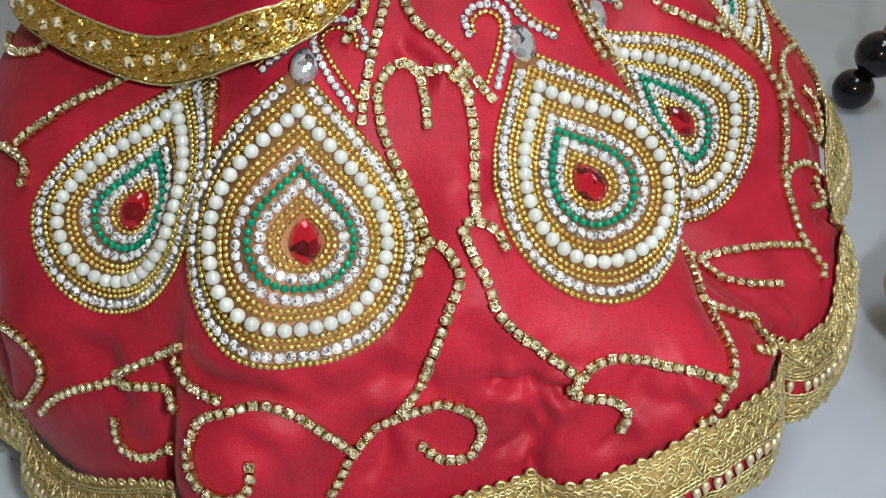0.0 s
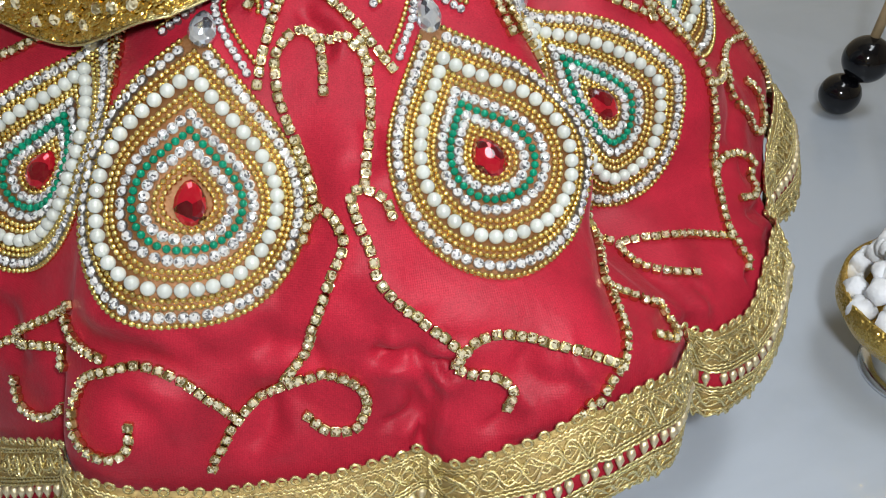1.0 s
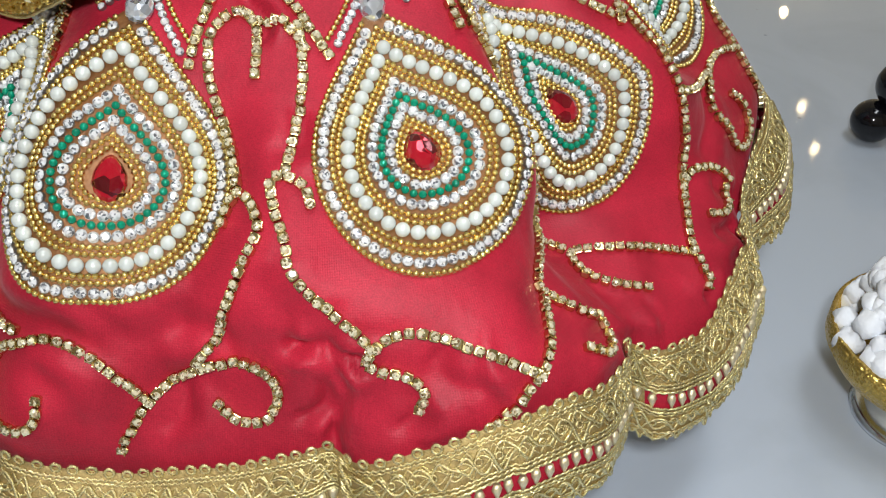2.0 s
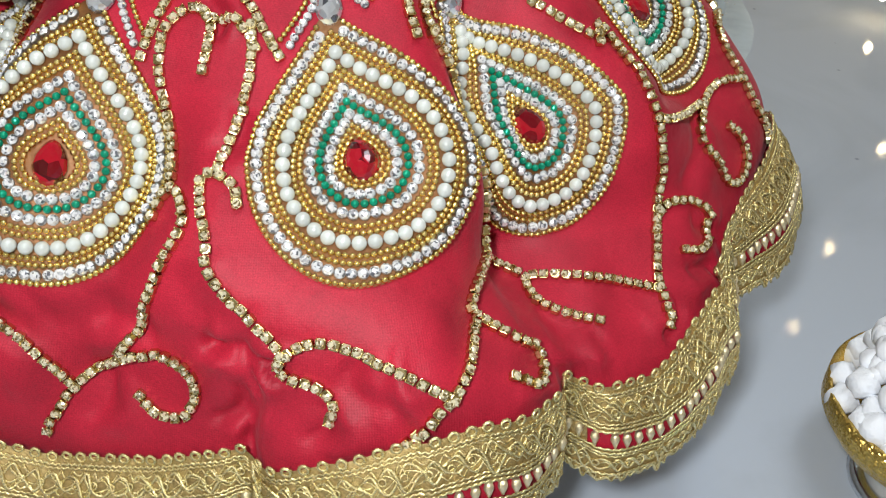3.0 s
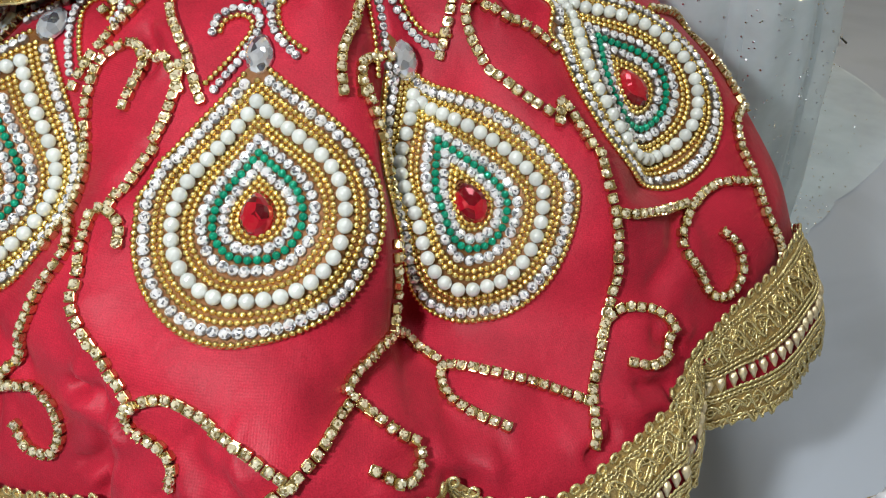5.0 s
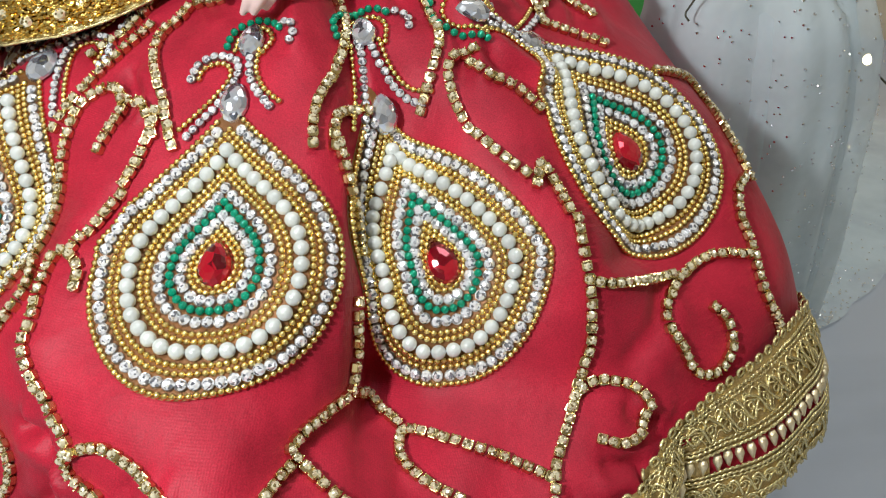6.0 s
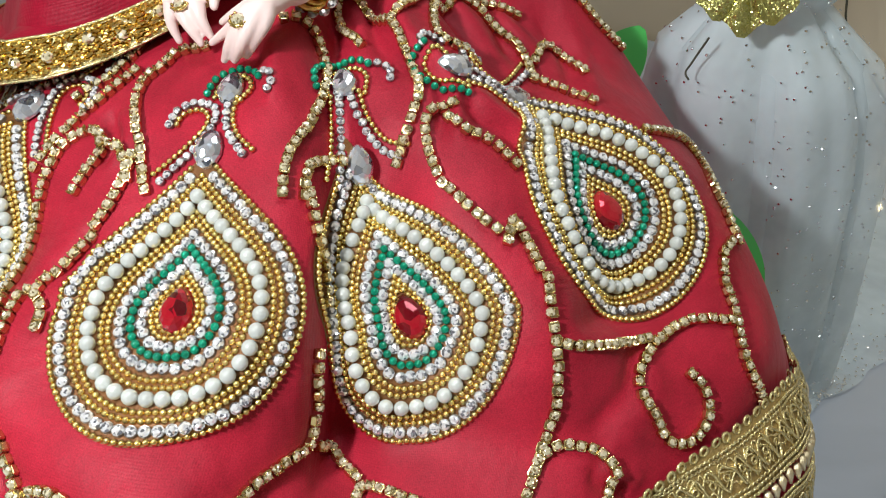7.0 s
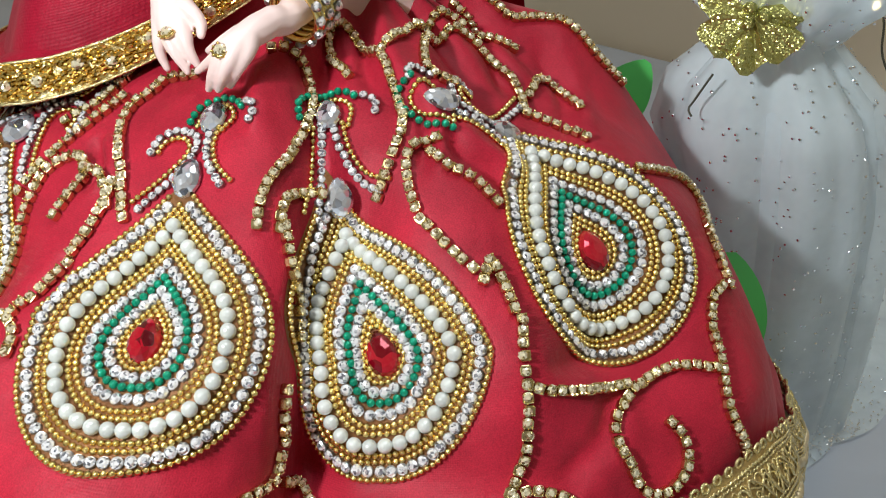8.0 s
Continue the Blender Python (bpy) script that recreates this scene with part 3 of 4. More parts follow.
def motif(mid, left, right, foot, tip, gem, crest, flip, straight=False):
    m = Motif(mid, left, right, foot, tip)
    drop = teardrop()
    cut = drop[(drop[:, 1] < 1.30)]
    cut = np.concatenate([cut[np.argmax(cut[:, 0] > 0):]])
    body = part("motif", None, skirt, "teardrop motif of pearls, crystals and green beads round a red gem")
    # sewn cloth patch under the beads
    hub = m.put(np.zeros((1, 2)))
    rings = [m.put(drop * (k + 1) / 12) for k in range(12)]
    v = [skin(hub[:, 0], hub[:, 1], 0.0005)] + [skin(r[:, 0], r[:, 1], 0.0005) for r in rings]
    n = len(drop)
    f = [(0, 1 + i, 1 + (i + 1) % n) for i in range(n)]
    for j in range(11):
        f += [(1 + j * n + i, 1 + (j + 1) * n + i, 1 + (j + 1) * n + (i + 1) % n, 1 + j * n + (i + 1) % n) for i in range(n)]
    part("backing", mesh_of("backing", np.concatenate(v), f, BACKING), body)
    gold_row([(m.put(cut * 0.985), False)] + [(m.put(drop * k), True) for k in (0.840, 0.784, 0.614, 0.558, 0.232, 0.178)], body)
    row("stone", stone_me, m.put(cut * 0.914), 0.0030, body, 0.0009, 0.16)
    row("pearl", pearl_me, m.put(drop * 0.702), 0.0040, body, 0.0017, 0.02, True)
    row("stone", stone_me, m.put(drop * 0.474), 0.0030, body, 0.0009, 0.16, True)
    row("green_bead", green_me, m.put(drop * 0.386), 0.00240, body, 0.0012, 0.02, True)
    row("stone", stone_me, m.put(drop * 0.305), 0.0030, body, 0.0009, 0.16, True)
    up = (surf(*m.put(np.array([[0, 0.3]]))[0]) - surf(*m.c))
    part("red_gem", ruby_me, body, "faceted red teardrop gem", seat(skin(*m.c), normal(*m.c), up, 0.05, 0.0016))
    # bird-like crest over the tip
    k = math.cos(math.radians((gem[1] + crest[1]) / 2))
    g = np.array(gem, float)
    y = (np.array(crest, float) - g) * (k, 1)
    x = np.array([y[1], -y[0]]) * (-1 if flip else 1)

    x0 = np.array([y[1], -y[0]])

    def lay(pts, n=12, x=x):
        q = spline(pts, n)
        w = q[:, :1] * x + q[:, 1:] * y
        return g + w / np.stack([np.cos(np.radians(np.clip(g[1] + w[:, 1], 0, 78))), np.ones(len(w))], 1)

    curl = [(-0.77, 0.27), (-0.755, 0.475), (-0.6, 0.67), (-0.36, 0.74), (-0.14, 0.66), (-0.07, 0.42), (-0.16, 0.16), (-0.32, -0.16), (-0.6, -0.6)]
    inner = [(-0.66, 0.30), (-0.64, 0.45), (-0.52, 0.57), (-0.36, 0.61), (-0.22, 0.52), (-0.2, 0.34), (-0.32, 0.10), (-0.48, -0.16), (-0.74, -0.52)]
    arm = [(0.04, 0.84), (0.08, 0.52), (0.24, 0.22), (0.52, -0.06)]
    arm_gold = [(0.15, 0.84), (0.2, 0.5), (0.37, 0.22), (0.63, 0.02)]
    tail = [(0.34, 1.26), (0.48, 1.24), (0.57, 1.12), (0.55, 0.97)]
    crown = [(-0.38, 0.90), (-0.38, 1.12), (-0.24, 1.32), (0.0, 1.41), (0.22, 1.36), (0.34, 1.24)]
    crown_gold = [(-0.25, 0.86), (-0.25, 1.08), (-0.14, 1.22), (0.02, 1.28), (0.18, 1.22), (0.28, 1.05), (0.22, 0.80)]
    if straight:
        curl = [(-0.10, 0.86), (-0.14, 0.50), (-0.20, 0.12), (-0.30, -0.34)]
        inner = [(-0.22, 0.80), (-0.26, 0.48), (-0.33, 0.10), (-0.44, -0.30)]
    gold_row([(lay(inner), False), (lay(arm_gold), False), (lay(crown_gold, 12, x0), False)], body)
    for line, side in ((curl, x), (arm, x), (tail, x0)):
        row("stone", small_stone_me, lay(line, 12, side), 0.00236, body, 0.0009, 0.16)
    row("green_bead", green_me, lay(crown, 12, x0), 0.0026, body, 0.0012, 0.02)
    for q, size in (((0.0, -0.02), 1.08), ((0.0, 1.0), 1.0)):
        w = q[0] * x + q[1] * y
        c = g + w / (k, 1)
        d = g + (w + 0.2 * y) / (k, 1)
        part("clear_gem", clear_me, body, "clear faceted glass drop", seat(skin(*c), normal(*c), surf(*d) - surf(*c), 0.04, 0.0017) @ Matrix.Scale(size, 4))
    return body


motif((-124.0, 29.8), (-134.6, 27.6), (-112.0, 32.6), (-122.0, 19.1), (-122.0, 42.0), (-122.8, 45.9), (-124.5, 53), True)
motif((-98.6, 31.7), (-111.8, 30.2), (-86.2, 31.6), (-97.4, 21.3), (-101.1, 43.5), (-102.2, 48.2), (-104.1, 55.5), True)
motif((-64.5, 34.7), (-77.2, 32), (-51.0, 35.8), (-62.4, 24.4), (-66.5, 46.1), (-67.6, 51.0), (-68.0, 57.9), False)
motif((-38.1, 35.7), (-48.9, 33.9), (-26.5, 34.8), (-39.5, 22.8), (-42.4, 49.5), (-44.5, 53.1), (-46.6, 61.7), False, True)
motif((-5.6, 41.7), (-20.2, 40.8), (10.6, 41.9), (-7.6, 29.9), (-5.2, 54.8), (-6.7, 58.5), (-22.8, 61.4), True)

# ---- gold cup chains: vines and curls over the skirt, as (turn, rise) of a few knots each ----
CHAINS = []
CHAINS.append([(-95.6, 7.5), (-94, 10.9), (-91.9, 13.6), (-89.3, 15.1), (-86.8, 16.3), (-84.3, 16.6), (-81.6, 15.4), (-81.1, 13.1), (-82.3, 11.1), (-84.8, 10.8), (-86.9, 12.3)])
CHAINS.append([(-88.7, 16.3), (-86.7, 19), (-85.3, 22.3), (-83.9, 25.4), (-82.5, 28.3), (-83, 30.4), (-84.7, 31.5), (-86, 30.4), (-86.4, 28.9)])
CHAINS.append([(-85, 31.6), (-85.8, 33.5), (-86.6, 35.7), (-88.3, 38.6), (-89.9, 41.1), (-91.1, 43.9), (-91.5, 46.7), (-89.9, 48.6), (-87.6, 49.4), (-85, 48.8), (-82, 48.7), (-79.9, 47.6), (-78.3, 46)])
CHAINS.append([(-87.3, 49.3), (-85.5, 48.3), (-84.8, 46.2), (-84.6, 43.1)])
CHAINS.append([(-93.5, 43.5), (-93.4, 46.7), (-92.5, 50.4), (-91.4, 54.4), (-90.5, 57.2)])
CHAINS.append([(-79.3, 48.5), (-78.6, 45.4), (-78.7, 40.6), (-79.6, 36.6), (-80, 33.7)])
CHAINS.append([(-77.6, 30.7), (-78.2, 32.2), (-79.9, 33.1), (-81.4, 33), (-81.2, 31.1), (-80, 28.1), (-79.5, 25.9), (-77.8, 23.8), (-75.3, 21.7), (-72.5, 19.1)])
CHAINS.append([(-68.7, 13.3), (-68.4, 15.2), (-69.7, 16.5), (-71.7, 17), (-72.9, 17.7), (-72.2, 19.1), (-69.7, 20.1), (-67.3, 19.7), (-64.5, 18.6), (-62.3, 17.8), (-60.6, 16.7), (-59, 15.6)])
CHAINS.append([(-63.5, 11.6), (-61.8, 13.2), (-60.6, 14.6), (-59, 15.9), (-57.6, 17), (-56.3, 18.2), (-55.4, 19)])
CHAINS.append([(-53.2, 15.2), (-51, 14.1), (-49.5, 14.5), (-49.7, 15.8), (-51.7, 17.1), (-54.3, 18.9), (-55.4, 20.2), (-54.4, 21.5), (-52.7, 22.4), (-50.6, 23.5), (-50.1, 25.8)])
CHAINS.append([(-49.8, 22.6), (-47.6, 20.6), (-45.4, 19.2), (-44.6, 18.5)])
CHAINS.append([(-40.8, 14.8), (-42.5, 15.4), (-44.4, 16.2), (-45.5, 17.1), (-45.1, 18.2), (-43.3, 18.7), (-40.4, 18.4), (-37.2, 17.3), (-34, 15.8), (-32.1, 15)])
CHAINS.append([(-33.3, 12.1), (-32.5, 13.8), (-31.1, 15.8), (-29.3, 18), (-27.5, 20.3), (-25.9, 22.9), (-24.7, 25.6), (-24.3, 29.1), (-24.2, 31.5), (-23.9, 34.1), (-22.9, 36.8)])
CHAINS.append([(-28, 19.8), (-26.6, 21.2), (-24.1, 21.7), (-21.5, 20.5), (-20.6, 18.6), (-21.8, 16.7), (-24.4, 16.2), (-26.4, 17)])
CHAINS.append([(-24.2, 31.4), (-21.6, 30.4), (-14.9, 28.9), (-11.4, 28.4)])
CHAINS.append([(-0.3, 26.5), (-3.8, 28.0), (-7.8, 28.1), (-12.4, 27.2), (-14.7, 24.8), (-14.4, 21.7), (-13.3, 19.1), (-10.7, 18.6), (-8.4, 20), (-7.7, 22.4), (-8.4, 24)])
CHAINS.append([(-0.7, 18.5), (-1.7, 22.2), (-0.8, 24.7), (1.2, 27.4), (2.5, 29.9), (4.9, 32.1), (7.6, 32.6)])
CHAINS.append([(9.6, 32), (11.5, 34.5), (16.7, 37.4), (28.2, 38.4), (25, 42.1), (17.4, 45), (11.9, 47)])
CHAINS.append([(-136, 2.5), (-132.5, 4.5), (-131, 6.5), (-129.4, 9), (-129.2, 11.5), (-130.8, 13.5), (-133.7, 14), (-139, 13)])
CHAINS.append([(-129, 5.5), (-126.6, 8.5), (-123.6, 10.7), (-119.9, 12.8), (-115.7, 14.2), (-112.2, 15.1), (-110, 14.8)])
CHAINS.append([(-119.7, 13.5), (-117, 15.5), (-113.7, 17.8), (-110.3, 20.4)])
CHAINS.append([(-118.5, 9.2), (-118.1, 6.7), (-116.1, 6.1), (-113.1, 7.5), (-110.5, 10)])
CHAINS.append([(-110.2, 19), (-108, 17.8), (-105, 17.5)])
CHAINS.append([(-101.7, 12.5), (-101.7, 10.7), (-103.2, 9.6), (-105.3, 9.7), (-107, 10.9), (-107.4, 12.8), (-106.5, 15.1), (-104.1, 16.7), (-101, 17.5), (-97.8, 16.4), (-95.4, 14.4), (-93.7, 12.4)])
CHAINS.append([(-129.8, 43.7), (-132.5, 40.7), (-135.7, 38), (-138.6, 34.5), (-141.3, 31.1)])
CHAINS.append([(-147.2, 27.5), (-143.8, 29.5), (-138.4, 29.9), (-137, 28.2)])
CHAINS.append([(-147.1, 41.8), (-147.9, 39.5), (-155.1, 36.6), (-163.8, 35.3)])
CHAINS.append([(-116.9, 46.9), (-114.7, 44.1), (-112.7, 41.2)])
CHAINS.append([(-74.9, 45.4), (-77.2, 47.8), (-79.6, 50.1), (-82.9, 52.5), (-86.1, 54.9), (-87.1, 57.2), (-86.4, 59.3), (-86.2, 61.5), (-81.8, 63.4)])
CHAINS.append([(-96.8, 51.7), (-96, 53.5), (-94.6, 55.4), (-94.7, 58.1), (-96.3, 60.6)])
CHAINS.append([(-63.1, 67.3), (-59.3, 67.8), (-56, 67.5), (-53.2, 65.2), (-51.8, 62.9), (-51.9, 58.8), (-53.1, 55.6), (-54.7, 52.8), (-55.4, 49.7), (-55, 47.1)])
CHAINS.append([(-52.5, 47.3), (-52.6, 49.6), (-51.7, 51.4), (-49.6, 52.5), (-47.6, 52.5)])
CHAINS.append([(-51.9, 47.8), (-50.8, 44.6), (-49.8, 41.2), (-49.3, 37.3)])
CHAINS.append([(-58.4, 70.5), (-57.7, 72.6), (-56.2, 74.2)])
CHAINS.append([(-42, 67.8), (-47.7, 71.8), (-52.3, 73.9), (-51, 76.4), (-43.1, 75.8), (-37.1, 72.8), (-33.3, 69.4), (-32.2, 65.8), (-31.4, 62.4), (-31.7, 59.8), (-33.1, 57.6), (-35.2, 55.2), (-37.1, 52.6)])
CHAINS.append([(-33, 69.9), (-24.7, 72.1), (-15.3, 73.9), (-1.2, 75.7), (10.1, 75.4), (12.3, 73.9)])
CHAINS.append([(-15.8, 64.8), (-19.8, 65.7), (-21.3, 67.6), (-17.9, 70.6), (-11.7, 72.6), (1.7, 73.5), (9.6, 72.1), (12.2, 70), (12.9, 68.1), (12.4, 65.6), (9.8, 63), (5.7, 60.3)])
CHAINS.append([(27.6, 76.8), (26, 74), (21.9, 72.1), (22.3, 69.8), (24.2, 67.7)])
CHAINS.append([(36.6, 74.4), (33.1, 72.6), (31.3, 70.3), (34.9, 67.7), (37.4, 65.4), (37.7, 63), (36.9, 60.3), (36.6, 57.9), (37.9, 54)])
CHAINS.append([(12.1, 62.2), (16.9, 62.9), (21.5, 62.3), (22.8, 60.2), (20.9, 58.3), (19, 57)])
CHAINS.append([(5.7, 60.3), (8, 58.2), (9.9, 55.8), (10.2, 53.4)])
CHAINS.append([(-26.6, 57), (-30.4, 56.6), (-32.2, 55.4), (-32.4, 53.3), (-32, 50.8), (-31.7, 49), (-30.6, 47.3), (-28.5, 44.7), (-26.7, 42.5)])
CHAINS.append([(-28, 55.5), (-26.5, 53.5), (-23.7, 52.4), (-21.7, 50.9), (-20.1, 48.9)])
CHAINS.append([(-25.8, 41.1), (-24.3, 43), (-23.6, 40.5), (-23.4, 38)])
CHAINS.append([(-49.7, 32.2), (-49.8, 29.7), (-49.8, 27.3)])


def cup_chain(knots):
    p, n, t = walk_line(spline(knots, 10), 0.0031)
    body = part("cup_chain", mesh_of("cup_chain", *stamp(CUP, [seat(a, b, c, 0.16, 0.0010) for a, b, c in zip(p, n, t)]), GOLD_CUP, False), skirt, "curling gold cup chain set with champagne stones")
    for a, b in zip(p, n):
        part("stone", champ_me, body, "", seat(a, b, None, 0.20, 0.0017))


for knots in CHAINS:
    cup_chain(knots)


# ---- gold lace round the hem, one gathered length between two pinches ----
def lace_point(th, w, off=0.0):
    """A place on the lace: w is 0 at its upper and 1 at its lower edge."""
    th, w = np.asarray(th, float), np.asarray(w, float)
    ph = np.interp(th, HT, HP)
    a = surf(th, ph, 0.0018 + np.maximum(folds(th, ph), -0.002))
    r, z = np.hypot(a[..., 0], a[..., 1]), a[..., 2]
    k = np.clip(np.searchsorted(PINCH, th) - 1, 0, len(PINCH) - 2)
    lo, hi = np.array(PINCH)[k], np.array(PINCH)[k + 1]
    u = np.clip((th - lo) / (hi - lo), 0, 1)
    open_ = np.sqrt(np.clip(np.sin(math.pi * u), 0, 1))
    zl = np.maximum(-0.03, z - np.interp(th, [-90, -60, -17, -10, 6, 14], [0.029, 0.031, 0.031, 0.033, 0.033, 0.029]))
    flare = 0.0025 + np.interp(th, [-180, -90, -56, -33, -12, 0, 10, 180], [0.010, 0.008, 0.004, 0.007, 0.015, 0.014, 0.008, 0.008]) * open_
    ruff = 0.0009 * np.sin(np.radians(th * 31)) * w
    bulge = np.sin(np.clip(w, 0, 1) * math.pi) * 0.003 * open_
    pin = (1 - open_) ** 2 * 0.001
    rr = r + flare * np.clip(w, 0, 1.1) ** 0.8 + bulge + ruff - pin + off
    zz = z + (zl - z) * w + off * 0.4
    b = np.radians(th)
    return np.stack([rr * np.cos(b), rr * np.sin(b), zz], -1)


picot_me = mesh_of("picot_loop", *tube([(0.0013 * math.cos(a), 0.0013 * math.sin(a), 0) for a in np.linspace(0, 2 * math.pi, 10, endpoint=False)], 0.00055, 5, np.tile([0, 0, 1.0], (10, 1)), True), GOLD_THREAD)
eyelet_me = mesh_of("eyelet", *tube([(0.0010 * math.cos(a), 0.0010 * math.sin(a), 0) for a in np.linspace(0, 2 * math.pi, 9, endpoint=False)], 0.00038, 4, np.tile([0, 0, 1.0], (9, 1)), True), GOLD_THREAD)
spindle_me = mesh_of("spindle", *tube([(0, y, 0) for y in (-0.0024, -0.0012, 0.0006, 0.0022)], [0.00035, 0.0008, 0.00150, 0.0010], 6, np.tile([0, 0, 1.0], (4, 1))), PALE_THREAD)


def lace_seat(th, w, off):
    p = lace_point(th, w, off)
    a = lace_point(th + 0.3, w, off) - lace_point(th - 0.3, w, off)
    d = lace_point(th, w - 0.03, off) - lace_point(th, w + 0.03, off)
    return seat(p, Vector(np.cross(a, d)).normalized(), d)


def strip(th, w0, w1, nw, off, material, name):
    T = np.tile(th, (nw + 1, 1))
    W = np.tile(np.linspace(w0, w1, nw + 1)[:, None], (1, len(th)))
    v = lace_point(T, W, off).reshape(-1, 3)
    n = len(th)
    return mesh_of(name, v, [(j * n + i, (j + 1) * n + i, (j + 1) * n + i + 1, j * n + i + 1) for j in range(nw) for i in range(n - 1)], material)


def hem_lace(lo, hi, fine):
    body = part("hem_trim", None, skirt, "length of scrolled gold lace gathered at both ends")
    th = np.linspace(lo - 0.2, hi + 0.2, 90 if fine else 24)
    part("lace_band", strip(th, -0.02, 0.42, 6, 0.0004, LACE_BASE, "lace_band"), body)
    part("lace_band", strip(th, 0.60, 1.0, 6, 0.0004, LACE_BASE, "lace_band"), body)
    part("backing", strip(np.linspace(lo + 2.2, hi - 2.2, 60), 0.38, 0.64, 3, -0.0004, RED, "backing"), body, "red cloth seen through the lace")
    for a, b in ((lo - 0.2, lo + 2.4), (hi - 2.4, hi + 0.2)):
        part("lace_band", strip(np.linspace(a, b, 8), 0.36, 0.66, 3, 0.0003, LACE_BASE, "lace_band"), body)
    if not fine:
        return
    fn = np.linspace(lo + 0.1, hi - 0.1, 300)
    arc = np.radians(fn) * 0.178
    wave = lambda period, ph: np.sin(2 * math.pi * arc / period + ph)
    drift = sum(0.012 * np.sin(arc * k + 3 * k) for k in (310, 530, 870))
    cords = []
    for w, rad, o in ((0.045, 0.00040, 0.0008), (0.075, 0.00034, 0.0007), (0.33, 0.00034, 0.0008), (0.365, 0.00042, 0.0009), (0.41, 0.00046, 0.0009), (0.60, 0.00042, 0.0008), (0.645, 0.00046, 0.0009), (0.68, 0.00034, 0.0008), (0.91, 0.00040, 0.0008)):
        cords.append(tube(lace_point(fn, np.full(300, w) + 0.007 * wave(0.0017, w * 40), o), rad, 5))
    # interlaced ovals above, smaller ones below, leaf veins between and a scalloped edge
    for w, amp, per, ph, rad, o in ((0.20, 0.085, 0.0104, 0.0, 0.00050, 0.0010), (0.20, 0.085, 0.0104, math.pi, 0.00050, 0.0008), (0.20, 0.045, 0.0104, 0.5, 0.00034, 0.0007), (0.20, 0.045, 0.0104, math.pi + 0.5, 0.00034, 0.0006), (0.13, 0.030, 0.0035, 0.8, 0.00034, 0.0006), (0.28, 0.028, 0.0035, 2.8, 0.00034, 0.0006),
                                    (0.79, 0.07, 0.0074, 0.3, 0.00044, 0.0009), (0.79, 0.07, 0.0074, math.pi + 0.3, 0.00044, 0.0008), (0.79, 0.03, 0.0037, 1.3, 0.00034, 0.0006), (0.96, 0.045, 0.0062, 0.5, 0.00052, 0.0007), (0.985, 0.03, 0.0031, 0.5, 0.00040, 0.0006)):
        cords.append(tube(lace_point(fn, w + 0.6 * drift + amp * wave(per, ph + 14 * drift) * (1 + 16 * drift), o + 0.0003 * np.cos(2 * math.pi * arc / per + ph)), rad, 5))
    tagged(part("scrollwork", mesh_of("scrollwork", *joined(cords), GOLD_THREAD), body, "twisted gold cords and scrolls"), kind="stuff")
    span = math.radians(hi - lo) * 0.178
    for w, step, me, nm, o in ((-0.02, 0.0044, picot_me, "picot_loop", 0.0008), (0.20, 0.0052, eyelet_me, "eyelet", 0.0011), (0.505, 0.0036, spindle_me, "spindle", 0.0006), (0.79, 0.0037, eyelet_me, "eyelet", 0.0010), (0.95, 0.0062, eyelet_me, "eyelet", 0.0010)):
        c = int(span / step)
        for i in range(c):
            part(nm, me, body, "", lace_seat(lo + (hi - lo) * (i + 0.5) / c + rng.uniform(-0.15, 0.15), w + rng.uniform(-0.012, 0.012), o))


for lo, hi in zip(PINCH[:-1], PINCH[1:]):
    hem_lace(lo, hi, -175 < lo and hi < 50)

# ---- stand, table and room ----
TOP = -0.055
thing("stand", "white round board stand under the skirt", "stand", mesh_of("stand", *revolve([(0.12, TOP), (0.125, TOP + 0.004), (0.156, -0.006), (0.158, 0.0), (0.156, 0.003)], 64), STAND))


def box(x0, y0, z0, x1, y1, z1, bevel=0.0):
    bm = bmesh.new()
    bmesh.ops.create_cube(bm, size=1)
    for p in bm.verts:
        p.co = ((x0 + x1) / 2 + p.co.x * (x1 - x0), (y0 + y1) / 2 + p.co.y * (y1 - y0), (z0 + z1) / 2 + p.co.z * (z1 - z0))
    if bevel:
        bmesh.ops.bevel(bm, geom=bm.edges[:], offset=bevel, segments=3, affect="EDGES")
    v = [p.co[:] for p in bm.verts]
    bm.verts.index_update()
    f = [tuple(q.index for q in p.verts) for p in bm.faces]
    bm.free()
    return v, f


def flat(name, b, material, kind_label, kind="structure"):
    return tagged(new(name, mesh_of(name, *b, material, False)), kind_label, name.split("_")[0], kind=kind)


table = thing("table", "glossy white marble table with faint grey veins", "table")
part("tabletop", mesh_of("tabletop", *box(-1.1, -0.75, TOP - 0.03, 1.1, 0.715, TOP, 0.004), TABLE, False), table)
for x in (-1.02, 1.02):
    for y in (-0.68, 0.66):
        part("leg", mesh_of("leg", *box(x - 0.03, y - 0.03, -0.80, x + 0.03, y + 0.03, TOP - 0.03, 0.004), PORCELAIN, False), table)
flat("floor", box(-1.6, -1.6, -0.85, 1.6, 1.6, -0.80), FLOOR, "beige tiled floor")
flat("wall_north", box(-1.6, 0.72, -0.80, 1.6, 0.82, 2.0), WALL, "beige painted wall")
flat("wall_south", box(-1.6, -1.7, -0.80, 1.6, -1.6, 2.0), WALL, "beige painted wall")
flat("wall_east", box(1.6, -1.6, -0.80, 1.7, 0.72, 2.0), WALL, "beige painted wall")
flat("wall_west", box(-1.7, -1.6, -0.80, -1.6, 0.72, 2.0), WALL, "beige painted wall")
flat("ceiling", box(-1.7, -1.7, 2.0, 1.7, 0.82, 2.1), CEIL, "white painted ceiling")

